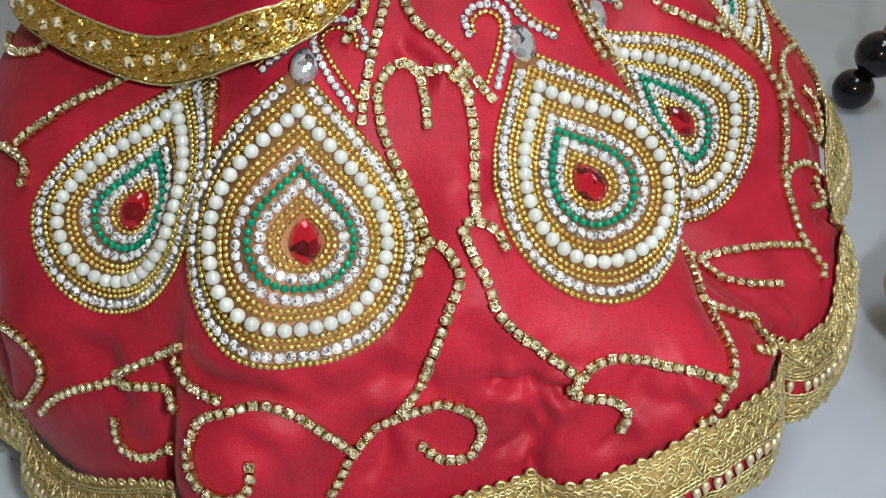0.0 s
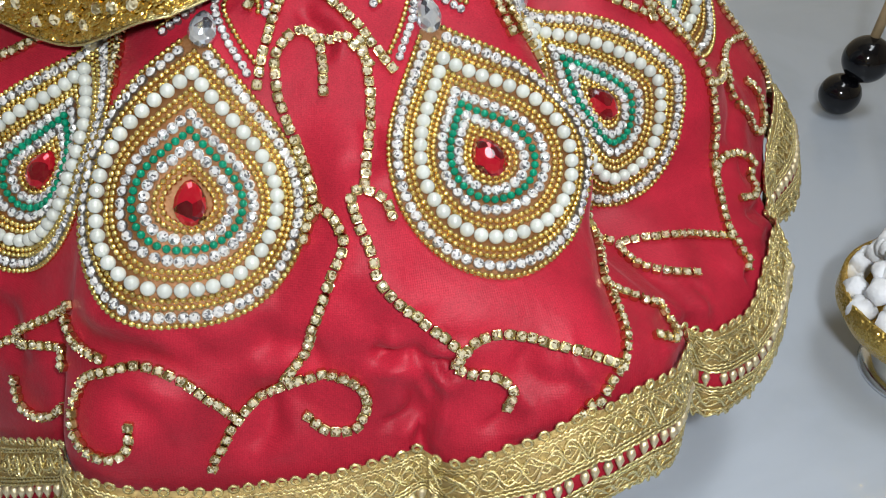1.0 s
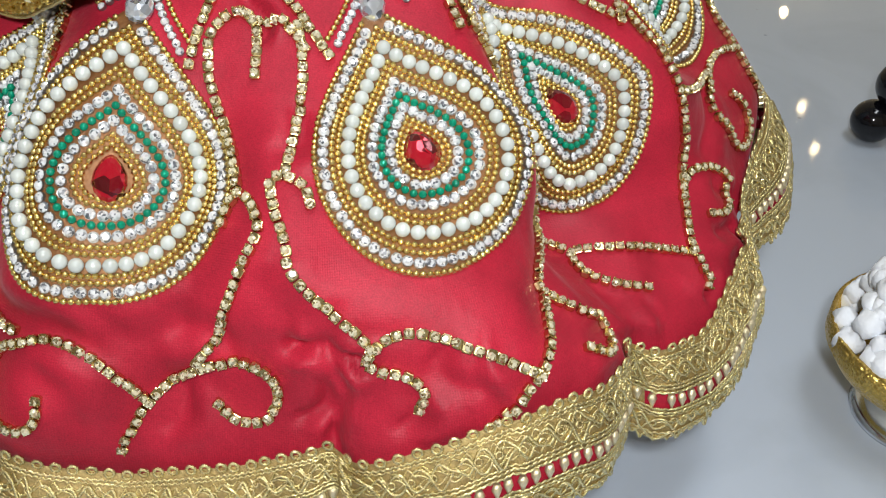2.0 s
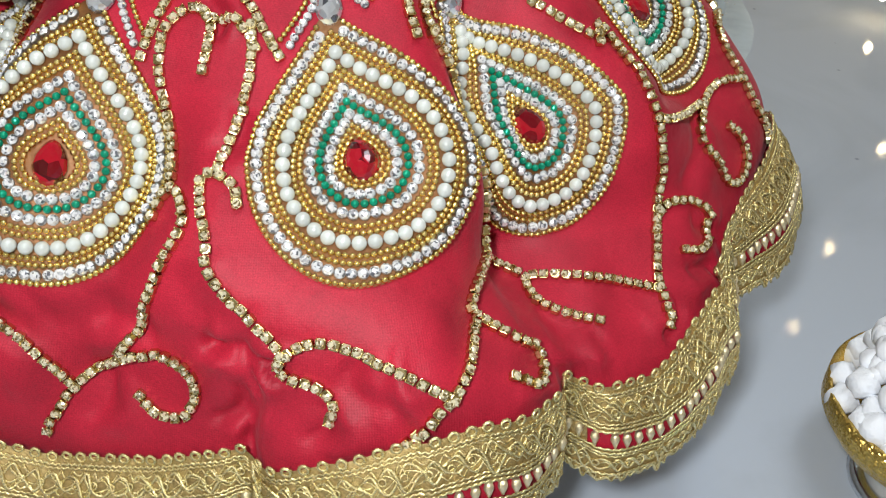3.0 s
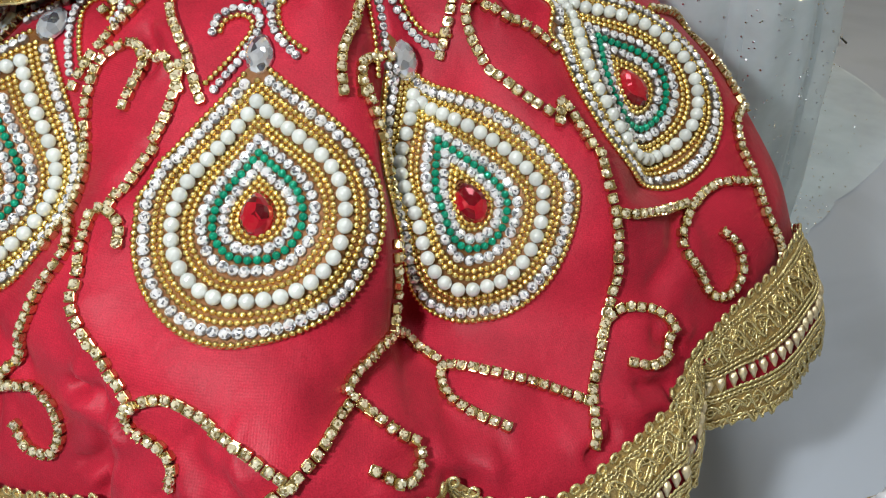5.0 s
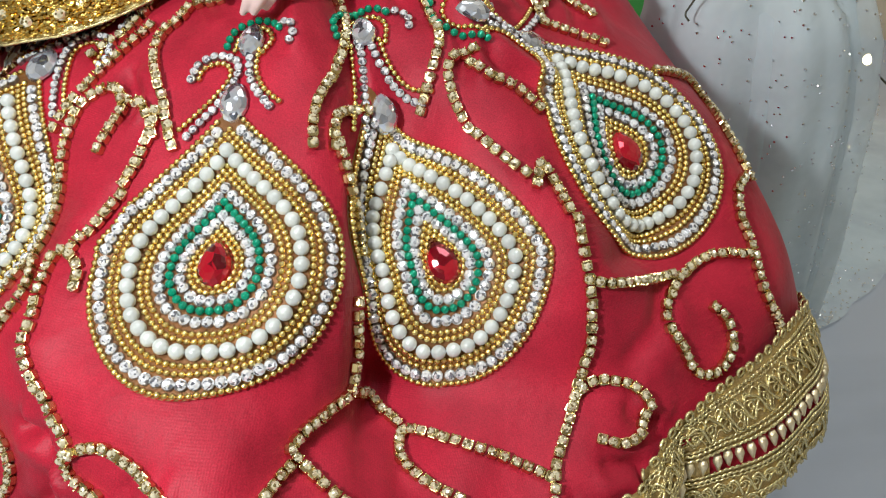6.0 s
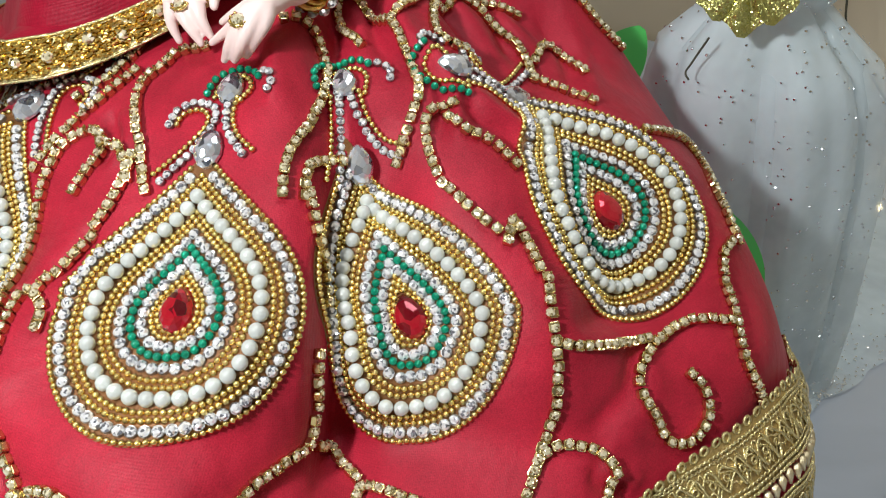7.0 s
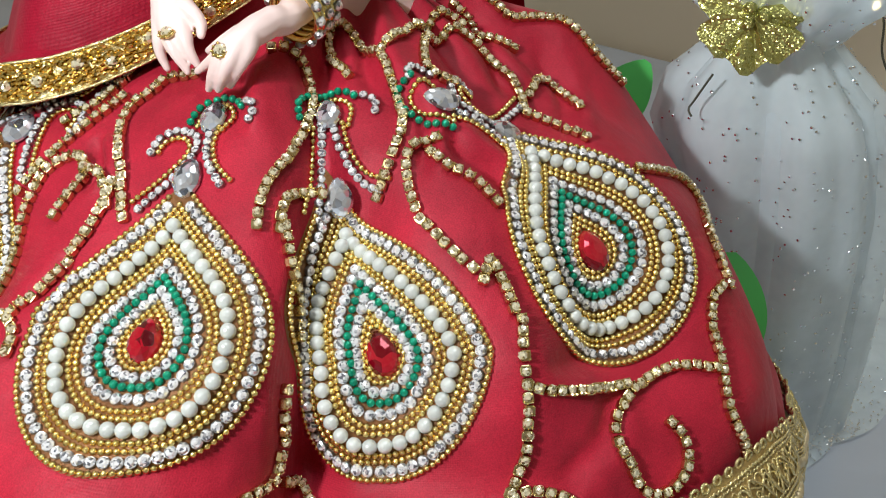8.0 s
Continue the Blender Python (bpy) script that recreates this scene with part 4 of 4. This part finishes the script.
# ---- veil with gold border ----
VE = [(-175, 39.3), (-161, 40.2), (-143, 41.7), (-129, 42.6), (-125, 43.1), (-112.4, 45.4), (-104.7, 47.8), (-100, 51.2), (-95.3, 56.0), (-90, 62.0), (-83.5, 69), (-78, 75)]
VT, VP = [v[0] for v in VE], [v[1] for v in VE]
veil = thing("veil", "dark red veil with gold sequin border draped over the skirt", "veil")


def drape(T, P):
    rise = np.clip((P - np.interp(T, VT, VP)) / 3.7, 0, 1)
    return -0.0025 + 0.0085 * rise + 0.0012 * np.sin(np.radians(T * 5 + P * 6)) + 0.0008 * np.sin(np.radians(T * 11 - P * 3))


part("cloth", cloth_grid("cloth", -175, -78, 200, (VT, [v + 2.2 for v in VP]), (VT, [86] * len(VT)), 40, 0.009, VEIL_RED, drape), veil)
part("border", cloth_grid("border", -175, -78, 260, (VT, VP), (VT, [v + 3.7 for v in VP]), 6, 0.0096, GOLD_THREAD, drape), veil, "gold woven border ribbon")


def hanging():
    """The veil's upper part, falling from the head behind the arm."""
    nu, nv, v = 100, 40, []
    for j in range(nv + 1):
        w = j / nv
        for i in range(nu + 1):
            th = -262 + 176 * i / nu
            lower = surf((th + 180) % 360 - 180, np.interp(th, VT, VP) + 4, 0.0085)
            a = math.radians(th)
            r = 0.062 + 0.004 * math.sin(a * 17)
            upper = np.array([r * math.cos(a), r * math.sin(a), 0.34])
            k = w ** 0.75
            q = lower * (1 - k) + upper * k
            v.append(q * (1 - 0.10 * math.sin(math.pi * w) * np.array([1, 1, 0])) + np.array([0.002 * math.sin(w * 9 + i * 0.5), 0.002 * math.cos(w * 7 + i * 0.6), 0]) * min(1, 3 * w))
    n = nu + 1
    me = mesh_of("upper_cloth", v, [(j * n + i, j * n + i + 1, (j + 1) * n + i + 1, (j + 1) * n + i) for j in range(nv) for i in range(nu)], VEIL_RED)
    me.uv_layers.new(name="UVMap").data.foreach_set("uv", np.array([c for lp in me.loops for c in ((lp.vertex_index % n) / nu * 0.2, (lp.vertex_index // n) / nv * 0.25)]))
    return me


part("upper_cloth", hanging(), veil, "veil cloth falling from the head")
for e in (0.12, 1.0):
    th = np.linspace(-175, -78, 400)
    ph = np.interp(th, VT, VP) + 3.7 * (e if e > 0.5 else 0.0)
    part("edge_cord", mesh_of("edge_cord", *tube(surf(th, ph, 0.0101 + drape(th, ph)), 0.0005, 5), GOLD_THREAD), veil)
mats = []
for i in range(2200):
    th = rng.uniform(-160, -79)
    ph = np.interp(th, VT, VP) + rng.uniform(0.4, 3.4)
    n = normal(th, ph)
    mats.append(seat(surf(th, ph, 0.0102 + drape(th, ph)), n, None, 0.35, 0.0))
tagged(part("sequin", mesh_of("sequin", *stamp(revolve([(0.0011, 0.0), (0.0010, 0.0004), (0.0005, 0.0006)], 6), mats), mat("gold_sequin", (0.85, 0.60, 0.16), 0.2, 1.0), False), veil, "scattered gold sequins"), kind="stuff")
for i in range(26):
    th = -158 + i * 3.05
    ph = np.interp(th, VT, VP) + 1.8 + 0.5 * math.sin(i * 2.3)
    part("border_stone", champ_me, veil, "", seat(surf(th, ph, 0.0106 + drape(th, ph)), normal(th, ph), None, 0.25, 0.0) @ Matrix.Scale(1.5, 4))

# ---- the doll's plain body: bodice, arms and folded fingers in one mesh ----
S = lambda t, p, o: surf(t, p, o)
DOLL = []


def limb(points, radii):
    q = spline(points, 6)
    r = np.interp(np.linspace(0, 1, len(q)), np.linspace(0, 1, len(radii)), radii)
    DOLL.append(tube(q, r, 10))
    for c, rad in ((q[0], r[0]), (q[-1], r[-1])):
        v, f = sphere(rad, 10, 8)
        DOLL.append((v + c, f))


# arm from behind the veil: wrist, palm, three fingers and a thumb
limb([(-0.052, 0.0, 0.215), S(-125, 74, 0.026), S(-97, 68.5, 0.021), S(-89, 66.2, 0.020)], [0.0085, 0.0065, 0.0045, 0.0046])
for base, knee, tip in ((S(-86.2, 63.2, 0.0125), S(-85.8, 62.2, 0.0095), S(-84.4, 61.6, 0.0050)), (S(-83.0, 63.2, 0.0135), S(-80.6, 62.2, 0.0105), S(-78.4, 61.8, 0.0055)), (S(-80.4, 63.9, 0.0140), S(-78.2, 63.0, 0.0110), S(-76.6, 62.6, 0.0065))):
    limb([S(-88, 65.8, 0.019), base, knee, tip], [0.0044, 0.0027, 0.0017, 0.0011])
limb([S(-86, 66.0, 0.019), S(-80.0, 65.6, 0.0175), S(-77.2, 65.2, 0.0150), S(-76.4, 64.4, 0.0130)], [0.0040, 0.0024, 0.0018, 0.0013])
# arm with the gold cuff: wrist, flat palm, pointing finger, three bent fingers and a thumb
limb([(0.052, 0.0, 0.215), S(-48, 76, 0.022), S(-57.5, 68.5, 0.0150), S(-60.0, 66.4, 0.0145)], [0.0085, 0.007, 0.0044, 0.0042])
for base, knee, tip, r in ((S(-64.6, 64.0, 0.0150), S(-69.0, 63.4, 0.0135), S(-74.0, 63.6, 0.0100), 0.0022), (S(-65.0, 62.0, 0.0155), S(-69.0, 61.6, 0.0125), S(-75.0, 61.7, 0.0070), 0.0026), (S(-65.4, 61.4, 0.0145), S(-68.2, 60.4, 0.0105), S(-71.2, 60.4, 0.0045), 0.0026), (S(-63.6, 61.3, 0.0145), S(-65.6, 60.0, 0.0105), S(-68.6, 60.3, 0.0045), 0.0026), (S(-61.6, 61.9, 0.0138), S(-63.4, 60.7, 0.0100), S(-66.2, 60.8, 0.0045), 0.0024)):
    limb([S(-60.0, 66.4, 0.0145), S(-62.4, 64.0, 0.0145), base, knee, tip], [0.0042, 0.0040, r, 0.0017, 0.0011])
# plain bodice above the waist
DOLL.append(revolve([(0.030, 0.148), (0.029, 0.165), (0.034, 0.19), (0.046, 0.215), (0.040, 0.235), (0.014, 0.245)], 24))
doll = thing("doll", "plain pale vinyl doll with folded arms over the skirt", "doll", mesh_of("doll", *joined(DOLL), SKIN))
mod = doll.modifiers.new("merge", "REMESH")
mod.mode, mod.voxel_size, mod.use_smooth_shade = "VOXEL", 0.0006, True
sm = doll.modifiers.new("soften", "SMOOTH")
sm.factor, sm.iterations = 0.5, 3


def ring(place, n, t):
    r = thing("ring", "gold ring with a round yellow stone on the doll's finger", "ring", group="doll rings")
    m = seat(place, n, t)
    part("setting", mesh_of("setting", *joined([revolve([(0.0012, -0.0008), (0.0024, 0.0), (0.0025, 0.0006), (0.0017, 0.0007)], 12)] + [(sphere(0.0005, 5, 4)[0] + np.array([0.0023 * math.cos(a), 0.0023 * math.sin(a), 0.0005]), sphere(0.0005, 5, 4)[1]) for a in np.linspace(0, 6.28, 11)[:-1]]), GOLD_BEAD), r, "", m)
    part("gem", mesh_of("gem", *brilliant(0.0018, 0.0011), CHAMPAGNE, False), r, "yellow cut stone", m @ Matrix.Translation((0, 0, 0.0007)))
    part("band", mesh_of("band", *tube([(0.0021 * math.cos(a), 0, -0.0019 + 0.0021 * math.sin(a)) for a in np.linspace(0, 6.28, 16, endpoint=False)], 0.0004, 5, np.tile([0, 1.0, 0], (16, 1)), True), GOLD_BEAD), r, "", m)


ring(S(-82.2, 62.9, 0.0152), normal(-86, 55), S(-79, 62, 0.006) - S(-83, 63.2, 0.0135))
ring(S(-65.6, 61.0, 0.0162), normal(-62, 52), S(-70, 60.4, 0.006) - S(-65.4, 61.4, 0.0145))


def cuff(c, axis, r0, rows):
    b = thing("bracelet", "gold bracelet with clear stones and tiny gold beads", "bracelet")
    m = seat(c, axis)
    for k in range(rows):
        z, rr = (k - rows / 2) * 0.0026, r0 + 0.0004 * k
        part("band", mesh_of("band", *tube([(rr * math.cos(a), rr * math.sin(a), z) for a in np.linspace(0, 6.28, 20, endpoint=False)], 0.0011, 6, np.tile([0, 0, 1.0], (20, 1)), True), GOLD_BEAD), b, "", m)
        for a in np.linspace(0, 2 * math.pi, 13, endpoint=False):
            if k % 2 == 0:
                q = Vector((math.cos(a), math.sin(a), 0))
                part("stone", stone_me, b, "", m @ seat(q * (rr + 0.0009) + Vector((0, 0, z)), q, (0, 0, 1)))


cuff(S(-55.5, 70.2, 0.0165), Vector(S(-57.5, 68.5, 0.0150) - S(-52, 73, 0.019)).normalized(), 0.0062, 5)

# ---- things round the skirt ----
pot = thing("cotton_pot", "small gold glitter pot heaped with white cotton on a silver foot", "pot")
PX, PY = 0.239, -0.042
at = pose(PX, PY, TOP)
part("foot", mesh_of("foot", *revolve([(0.024, 0.0), (0.0245, 0.002), (0.022, 0.004), (0.019, 0.0045)], 40), SILVER), pot, "silver foot ring", at)
part("stem", mesh_of("stem", *revolve([(0.0195, 0.004), (0.0185, 0.010), (0.020, 0.016)], 40), PORCELAIN), pot, "cream stem", at)
part("bowl", mesh_of("bowl", *revolve([(0.018, 0.014), (0.026, 0.018), (0.036, 0.026), (0.041, 0.034), (0.0405, 0.042), (0.039, 0.042), (0.037, 0.034)], 56), GLIT), pot, "bowl of gold glitter", at)
for i in range(170):
    a, d = rng.uniform(0, 6.283), 0.036 * math.sqrt(rng.uniform(0, 1))
    r = rng.uniform(0.0032, 0.0066)
    v, f = sphere(r, 12, 9)
    v = v * (1 + 0.18 * np.sin(v[:, :1] * 900 + i) * np.cos(v[:, 1:2] * 800))
    part("cotton_ball", mesh_of("cotton_ball", v + np.array([d * math.cos(a), d * math.sin(a), 0.036 + 0.040 * (1 - (d / 0.037) ** 2) + rng.uniform(-0.003, 0.003)]), f, COTTON), pot, "", at)

pin = thing("bead_pick", "wooden pick with two stacked glossy black beads", "pick")
BX, BY = 0.262, 0.180
part("bead", mesh_of("bead", *sphere(0.0122, 32, 20), BLACK), pin, "black glass bead", pose(BX, BY, TOP + 0.0122))
part("bead", mesh_of("bead", *sphere(0.0138, 32, 20), BLACK), pin, "black glass bead", pose(BX + 0.010, BY + 0.001, TOP + 0.0345))
part("stick", mesh_of("stick", *tube([(BX + 0.011, BY + 0.002, TOP + 0.044), (BX + 0.020, BY + 0.006, TOP + 0.10), (BX + 0.034, BY + 0.010, TOP + 0.16)], 0.0028, 10), WOOD), pin, "thin wooden stick")

bird = thing("figurine", "small white porcelain figure with a brown patch stuck in the cotton", "figurine")
v, f = sphere(1.0, 20, 14)
wing = np.stack([v[:, 0] * 0.0075, v[:, 1] * 0.007, v[:, 2] * 0.018 + 0.002 * np.sin(v[:, 0] * 3)], 1) * (1 - 0.55 * np.clip(-v[:, 2:], 0, 1) ** 1.5)
part("body", mesh_of("body", wing, f, PORCELAIN), bird, "white glazed body", pose(0.2145, -0.056, 0.118, 0, -14, 20))
part("patch", mesh_of("patch", *sphere(0.0036, 14, 10), mat("brown_glaze", (0.16, 0.07, 0.02), 0.25)), bird, "brown glazed patch", pose(0.2092, -0.059, 0.1245))
part("pick", mesh_of("pick", *tube([(0.2145, -0.056, 0.104), (0.222, -0.05, 0.05), (0.232, -0.044, 0.0)], 0.0016, 8), WOOD), bird, "thin wooden pick")

# ---- sheer pouch with glitter leaf ----
AX = [(-0.055, 0.086, 0.184), (0.05, 0.089, 0.163), (0.135, 0.098, 0.117), (0.20, 0.106, 0.109)]
OUT = [(-180, 0.085), (-90, 0.05), (-50, 0.064), (-7, 0.049), (31, 0.067), (50, 0.097), (57, 0.13), (66, 0.19), (76, 0.25), (90, 0.31), (120, 0.27), (150, 0.13), (180, 0.085)]


def pouch(name, material, shrink, seed, label):
    rows, n = [], 180
    prof = [(0.165, 0.040), (0.155, 0.036), (0.146, 0.026), (0.138, 0.020), (0.130, 0.028), (0.118, 0.040), (0.10, 0.046), (0.07, 0.049), (0.03, 0.049), (-0.01, 0.049), (-0.04, 0.047), (-0.0515, 0.046), (-0.0535, 0.5), (-0.0540, 1.0)]
    a = np.linspace(-math.pi, math.pi, n, endpoint=False)
    for z, r in prof:
        cx, cy = np.interp(z, [q[0] for q in AX], [q[1] for q in AX]), np.interp(z, [q[0] for q in AX], [q[2] for q in AX])
        wob = 1 + 0.05 * np.sin(a * 7 + seed) + 0.03 * np.sin(a * 13 + 2 * seed)
        if r > 0.2:
            lim = np.interp(np.degrees(a), [q[0] for q in OUT], [q[1] for q in OUT])
            rr = 0.046 + (np.maximum(lim * (1 if shrink == 1 else 0.8), 0.047) - 0.046) * (r - 0.3) / 0.7
        else:
            rr = r * wob * shrink
        x, y = cx + rr * np.cos(a), cy + rr * np.sin(a)
        zz = np.full(n, z) + (0.002 * np.sin(a * 9 + seed) if r < 0.2 else 0.0007 * (1 + np.sin(a * 11)))
        # lean off the skirt where the cloth presses on it
        h = np.hypot(x, y)
        ph = np.degrees(np.arctan2(np.maximum(zz, 0), h))
        th = np.degrees(np.arctan2(y, x))
        need = relief(th, ph) / 1000 * np.cos(np.radians(ph)) + 0.004
        push = np.where((zz > -0.01) & (h < need), need / h, 1.0)
        rows.append(np.stack([x * push, y * push, zz], 1))
    v = np.concatenate(rows)
    f = [(j * n + i, j * n + (i + 1) % n, (j + 1) * n + (i + 1) % n, (j + 1) * n + i) for j in range(len(prof) - 1) for i in range(n)]
    return mesh_of(name, v, f, material)


bag = thing("tulle_pouch", "sheer white tulle pouch dotted with silver sequins", "pouch")
outer = part("outer_layer", pouch("outer_layer", TULLE, 1.0, 0.4, ""), bag, "sheer outer tulle spreading over the table")
part("inner_layer", pouch("inner_layer", TULLE_IN, 0.9, 1.9, ""), bag, "denser inner tulle")
dots, om = [], outer.data
body_faces = [p for p in om.polygons if p.center.z > -0.045]
cover = np.cumsum([p.area for p in body_faces])
flat_faces = [p for p in om.polygons if p.center.z <= -0.045]
for i in range(2600):
    poly = body_faces[min(len(body_faces) - 1, int(np.searchsorted(cover, rng.uniform(0, cover[-1]))))] if i < 1500 else flat_faces[rng.randrange(len(flat_faces))]
    a, b = om.vertices[poly.vertices[rng.randrange(2)]].co, om.vertices[poly.vertices[2 + rng.randrange(2)]].co
    c = a.lerp(b, rng.random())
    side = poly.normal if poly.normal.dot(Vector((0.6, -0.6, 0.5))) > 0 else -poly.normal
    dots.append(seat(c + side * 0.0008, side, None, 0.5))
tagged(part("sequin", mesh_of("sequin", *stamp(revolve([(0.00055, 0.0), (0.0005, 0.0002), (0.0002, 0.0003)], 6), dots), SEQUIN, False), bag, "tiny silver sequins"), kind="stuff")

def tulle_sheet():
    """A loose corner of dotted tulle lying in soft waves on the table."""
    nx, ny, v = 40, 40, []
    for j in range(ny + 1):
        for i in range(nx + 1):
            x, y = -0.36 + 0.225 * i / nx, -0.24 + 0.26 * j / ny
            v.append((x, y + 0.02 * math.sin(i * 0.2), TOP + 0.0035 + 0.0025 * math.sin(x * 90 + y * 40)))
    n = nx + 1
    return v, [(j * n + i, j * n + i + 1, (j + 1) * n + i + 1, (j + 1) * n + i) for j in range(ny) for i in range(nx)]


sheet = thing("tulle_cloth", "loose white dotted tulle cloth lying on the table", "cloth")
tv, tf = tulle_sheet()
part("sheet", mesh_of("sheet", tv, tf, TULLE), sheet)
tagged(part("sequin", mesh_of("sequin", *stamp(revolve([(0.0008, 0.0), (0.0007, 0.0003), (0.0003, 0.0004)], 6), [pose(*(np.array(tv[rng.randrange(len(tv))]) + (rng.uniform(-0.003, 0.003), rng.uniform(-0.003, 0.003), 0.0006))) for k in range(420)]), SILVER, False), sheet, "tiny dark silver dots"), kind="stuff")

leaf = thing("glitter_leaf", "gold-green glitter flower with scalloped petals tied on the pouch", "flower")
fm = look((0.1045, 0.079, 0.151), (0.16, -0.02, 0.19)) @ pose(0, 0, 0, 0, 180, 0)
for k in range(7):
    a0 = math.pi * (0.5 + (k - 3) * 0.31) + math.pi
    v, f = [(0, 0, 0.0015)], []
    m = 18
    for i in range(m):
        b = 2 * math.pi * i / m
        r = 0.0072 * (1 + 0.14 * math.cos(4 * b))
        v.append((0.0105 * math.cos(a0) + r * math.cos(b), 0.0105 * math.sin(a0) + r * math.sin(b), 0.0012 * math.cos(3 * b) - 0.0008))
    v += [(x, y, z - 0.0007) for x, y, z in v[1:]]
    f = [(0, 1 + i, 1 + (i + 1) % m) for i in range(m)] + [(1 + i, 1 + m + i, 1 + m + (i + 1) % m, 1 + (i + 1) % m) for i in range(m)]
    part("petal", mesh_of("petal", v, f, GLIT_LEAF, False), leaf, "", fm @ pose(0, 0, 0.0006 * (k % 3)))
for k in range(3):
    part("stamen", mesh_of("stamen", *sphere(0.0022, 8, 6), GLIT_LEAF), leaf, "", fm @ pose(0.003 * math.cos(k * 2.1), 0.003 * math.sin(k * 2.1), 0.003))
part("wire", mesh_of("wire", *tube(spline([(0.094, 0.079, 0.130), (0.090, 0.0775, 0.121), (0.0885, 0.0765, 0.117), (0.0905, 0.0755, 0.115)], 8), 0.0004, 5), WIRE), leaf, "bent wire stem", Matrix.Identity(4))


def paper_leaf(name, c, aim, w, h, roll):
    ob = thing("paper_leaf", "bright green paper leaf tucked behind the skirt", "leaf", group="green leaves")
    m = look(c, aim) @ pose(0, 0, 0, 0, 0, roll)
    v, f, n = [], [], 14
    for s in (0.0004, -0.0004):
        for i in range(n + 1):
            u = i / n
            half = w * math.sin(math.pi * min(1, u * 0.92 + 0.06)) ** 0.7 
            v += [(-half, h * (u - 0.5), s + 0.004 * u * u), (half, h * (u - 0.5), s + 0.004 * u * u)]
    o = 2 * (n + 1)
    for i in range(n):
        f += [(2 * i, 2 * i + 1, 2 * i + 3, 2 * i + 2), (o + 2 * i + 2, o + 2 * i + 3, o + 2 * i + 1, o + 2 * i), (2 * i, 2 * i + 2, o + 2 * i + 2, o + 2 * i), (2 * i + 3, 2 * i + 1, o + 2 * i + 1, o + 2 * i + 3)]
    part("blade", mesh_of("blade", v, f, PAPER, False), ob, "", m)
    part("midrib", mesh_of("midrib", *tube([(0, -0.5 * h, 0.0006), (0, 0, 0.0012), (0, 0.48 * h, 0.004)], 0.0005, 5), PAPER), ob, "", m)


paper_leaf("a", (0.0600, 0.0775, 0.113), (0.24, -0.22, 0.22), 0.010, 0.034, 30)
paper_leaf("b", (0.115, 0.082, 0.045), (0.24, -0.22, 0.22), 0.013, 0.045, -10)

# ---- fairy lights behind ----
BULBS = [(0.247, 0.41, -0.036), (0.278, 0.41, 0.044), (0.297, 0.41, 0.081), (0.262, 0.41, 0.143), (0.253, 0.41, 0.232), (0.06, 0.52, -0.02), (-0.02, 0.56, 0.07)]
lights = thing("fairy_lights", "string of small warm fairy lights on dark wire", "fairy lights")
part("wire", mesh_of("wire", *tube(spline([*[(x, y + 0.004, z) for x, y, z in BULBS[:5]], (0.27, 0.45, 0.30)], 10), 0.0009, 6), WIRE), lights, "thin dark wire")
part("wire", mesh_of("wire", *tube(spline([(0.10, 0.53, TOP + 0.002), (0.06, 0.524, -0.022), (0.0, 0.55, 0.03), (-0.02, 0.564, 0.07), (-0.10, 0.60, 0.11), (-0.2, 0.62, 0.18)], 10), 0.0009, 6), WIRE), lights, "thin dark wire")
for p in BULBS:
    part("bulb", mesh_of("bulb", *revolve([(0.0012, -0.003), (0.003, -0.001), (0.0032, 0.002), (0.001, 0.005)], 10), BULB), lights, "", pose(*p))
lamp_shape = thing("ceiling_light", "flat white ceiling light panel", "ceiling light")
part("frame", mesh_of("frame", *box(-0.23, -0.48, 1.965, 0.83, 0.08, 2.0, 0.004), SILVER, False), lamp_shape)
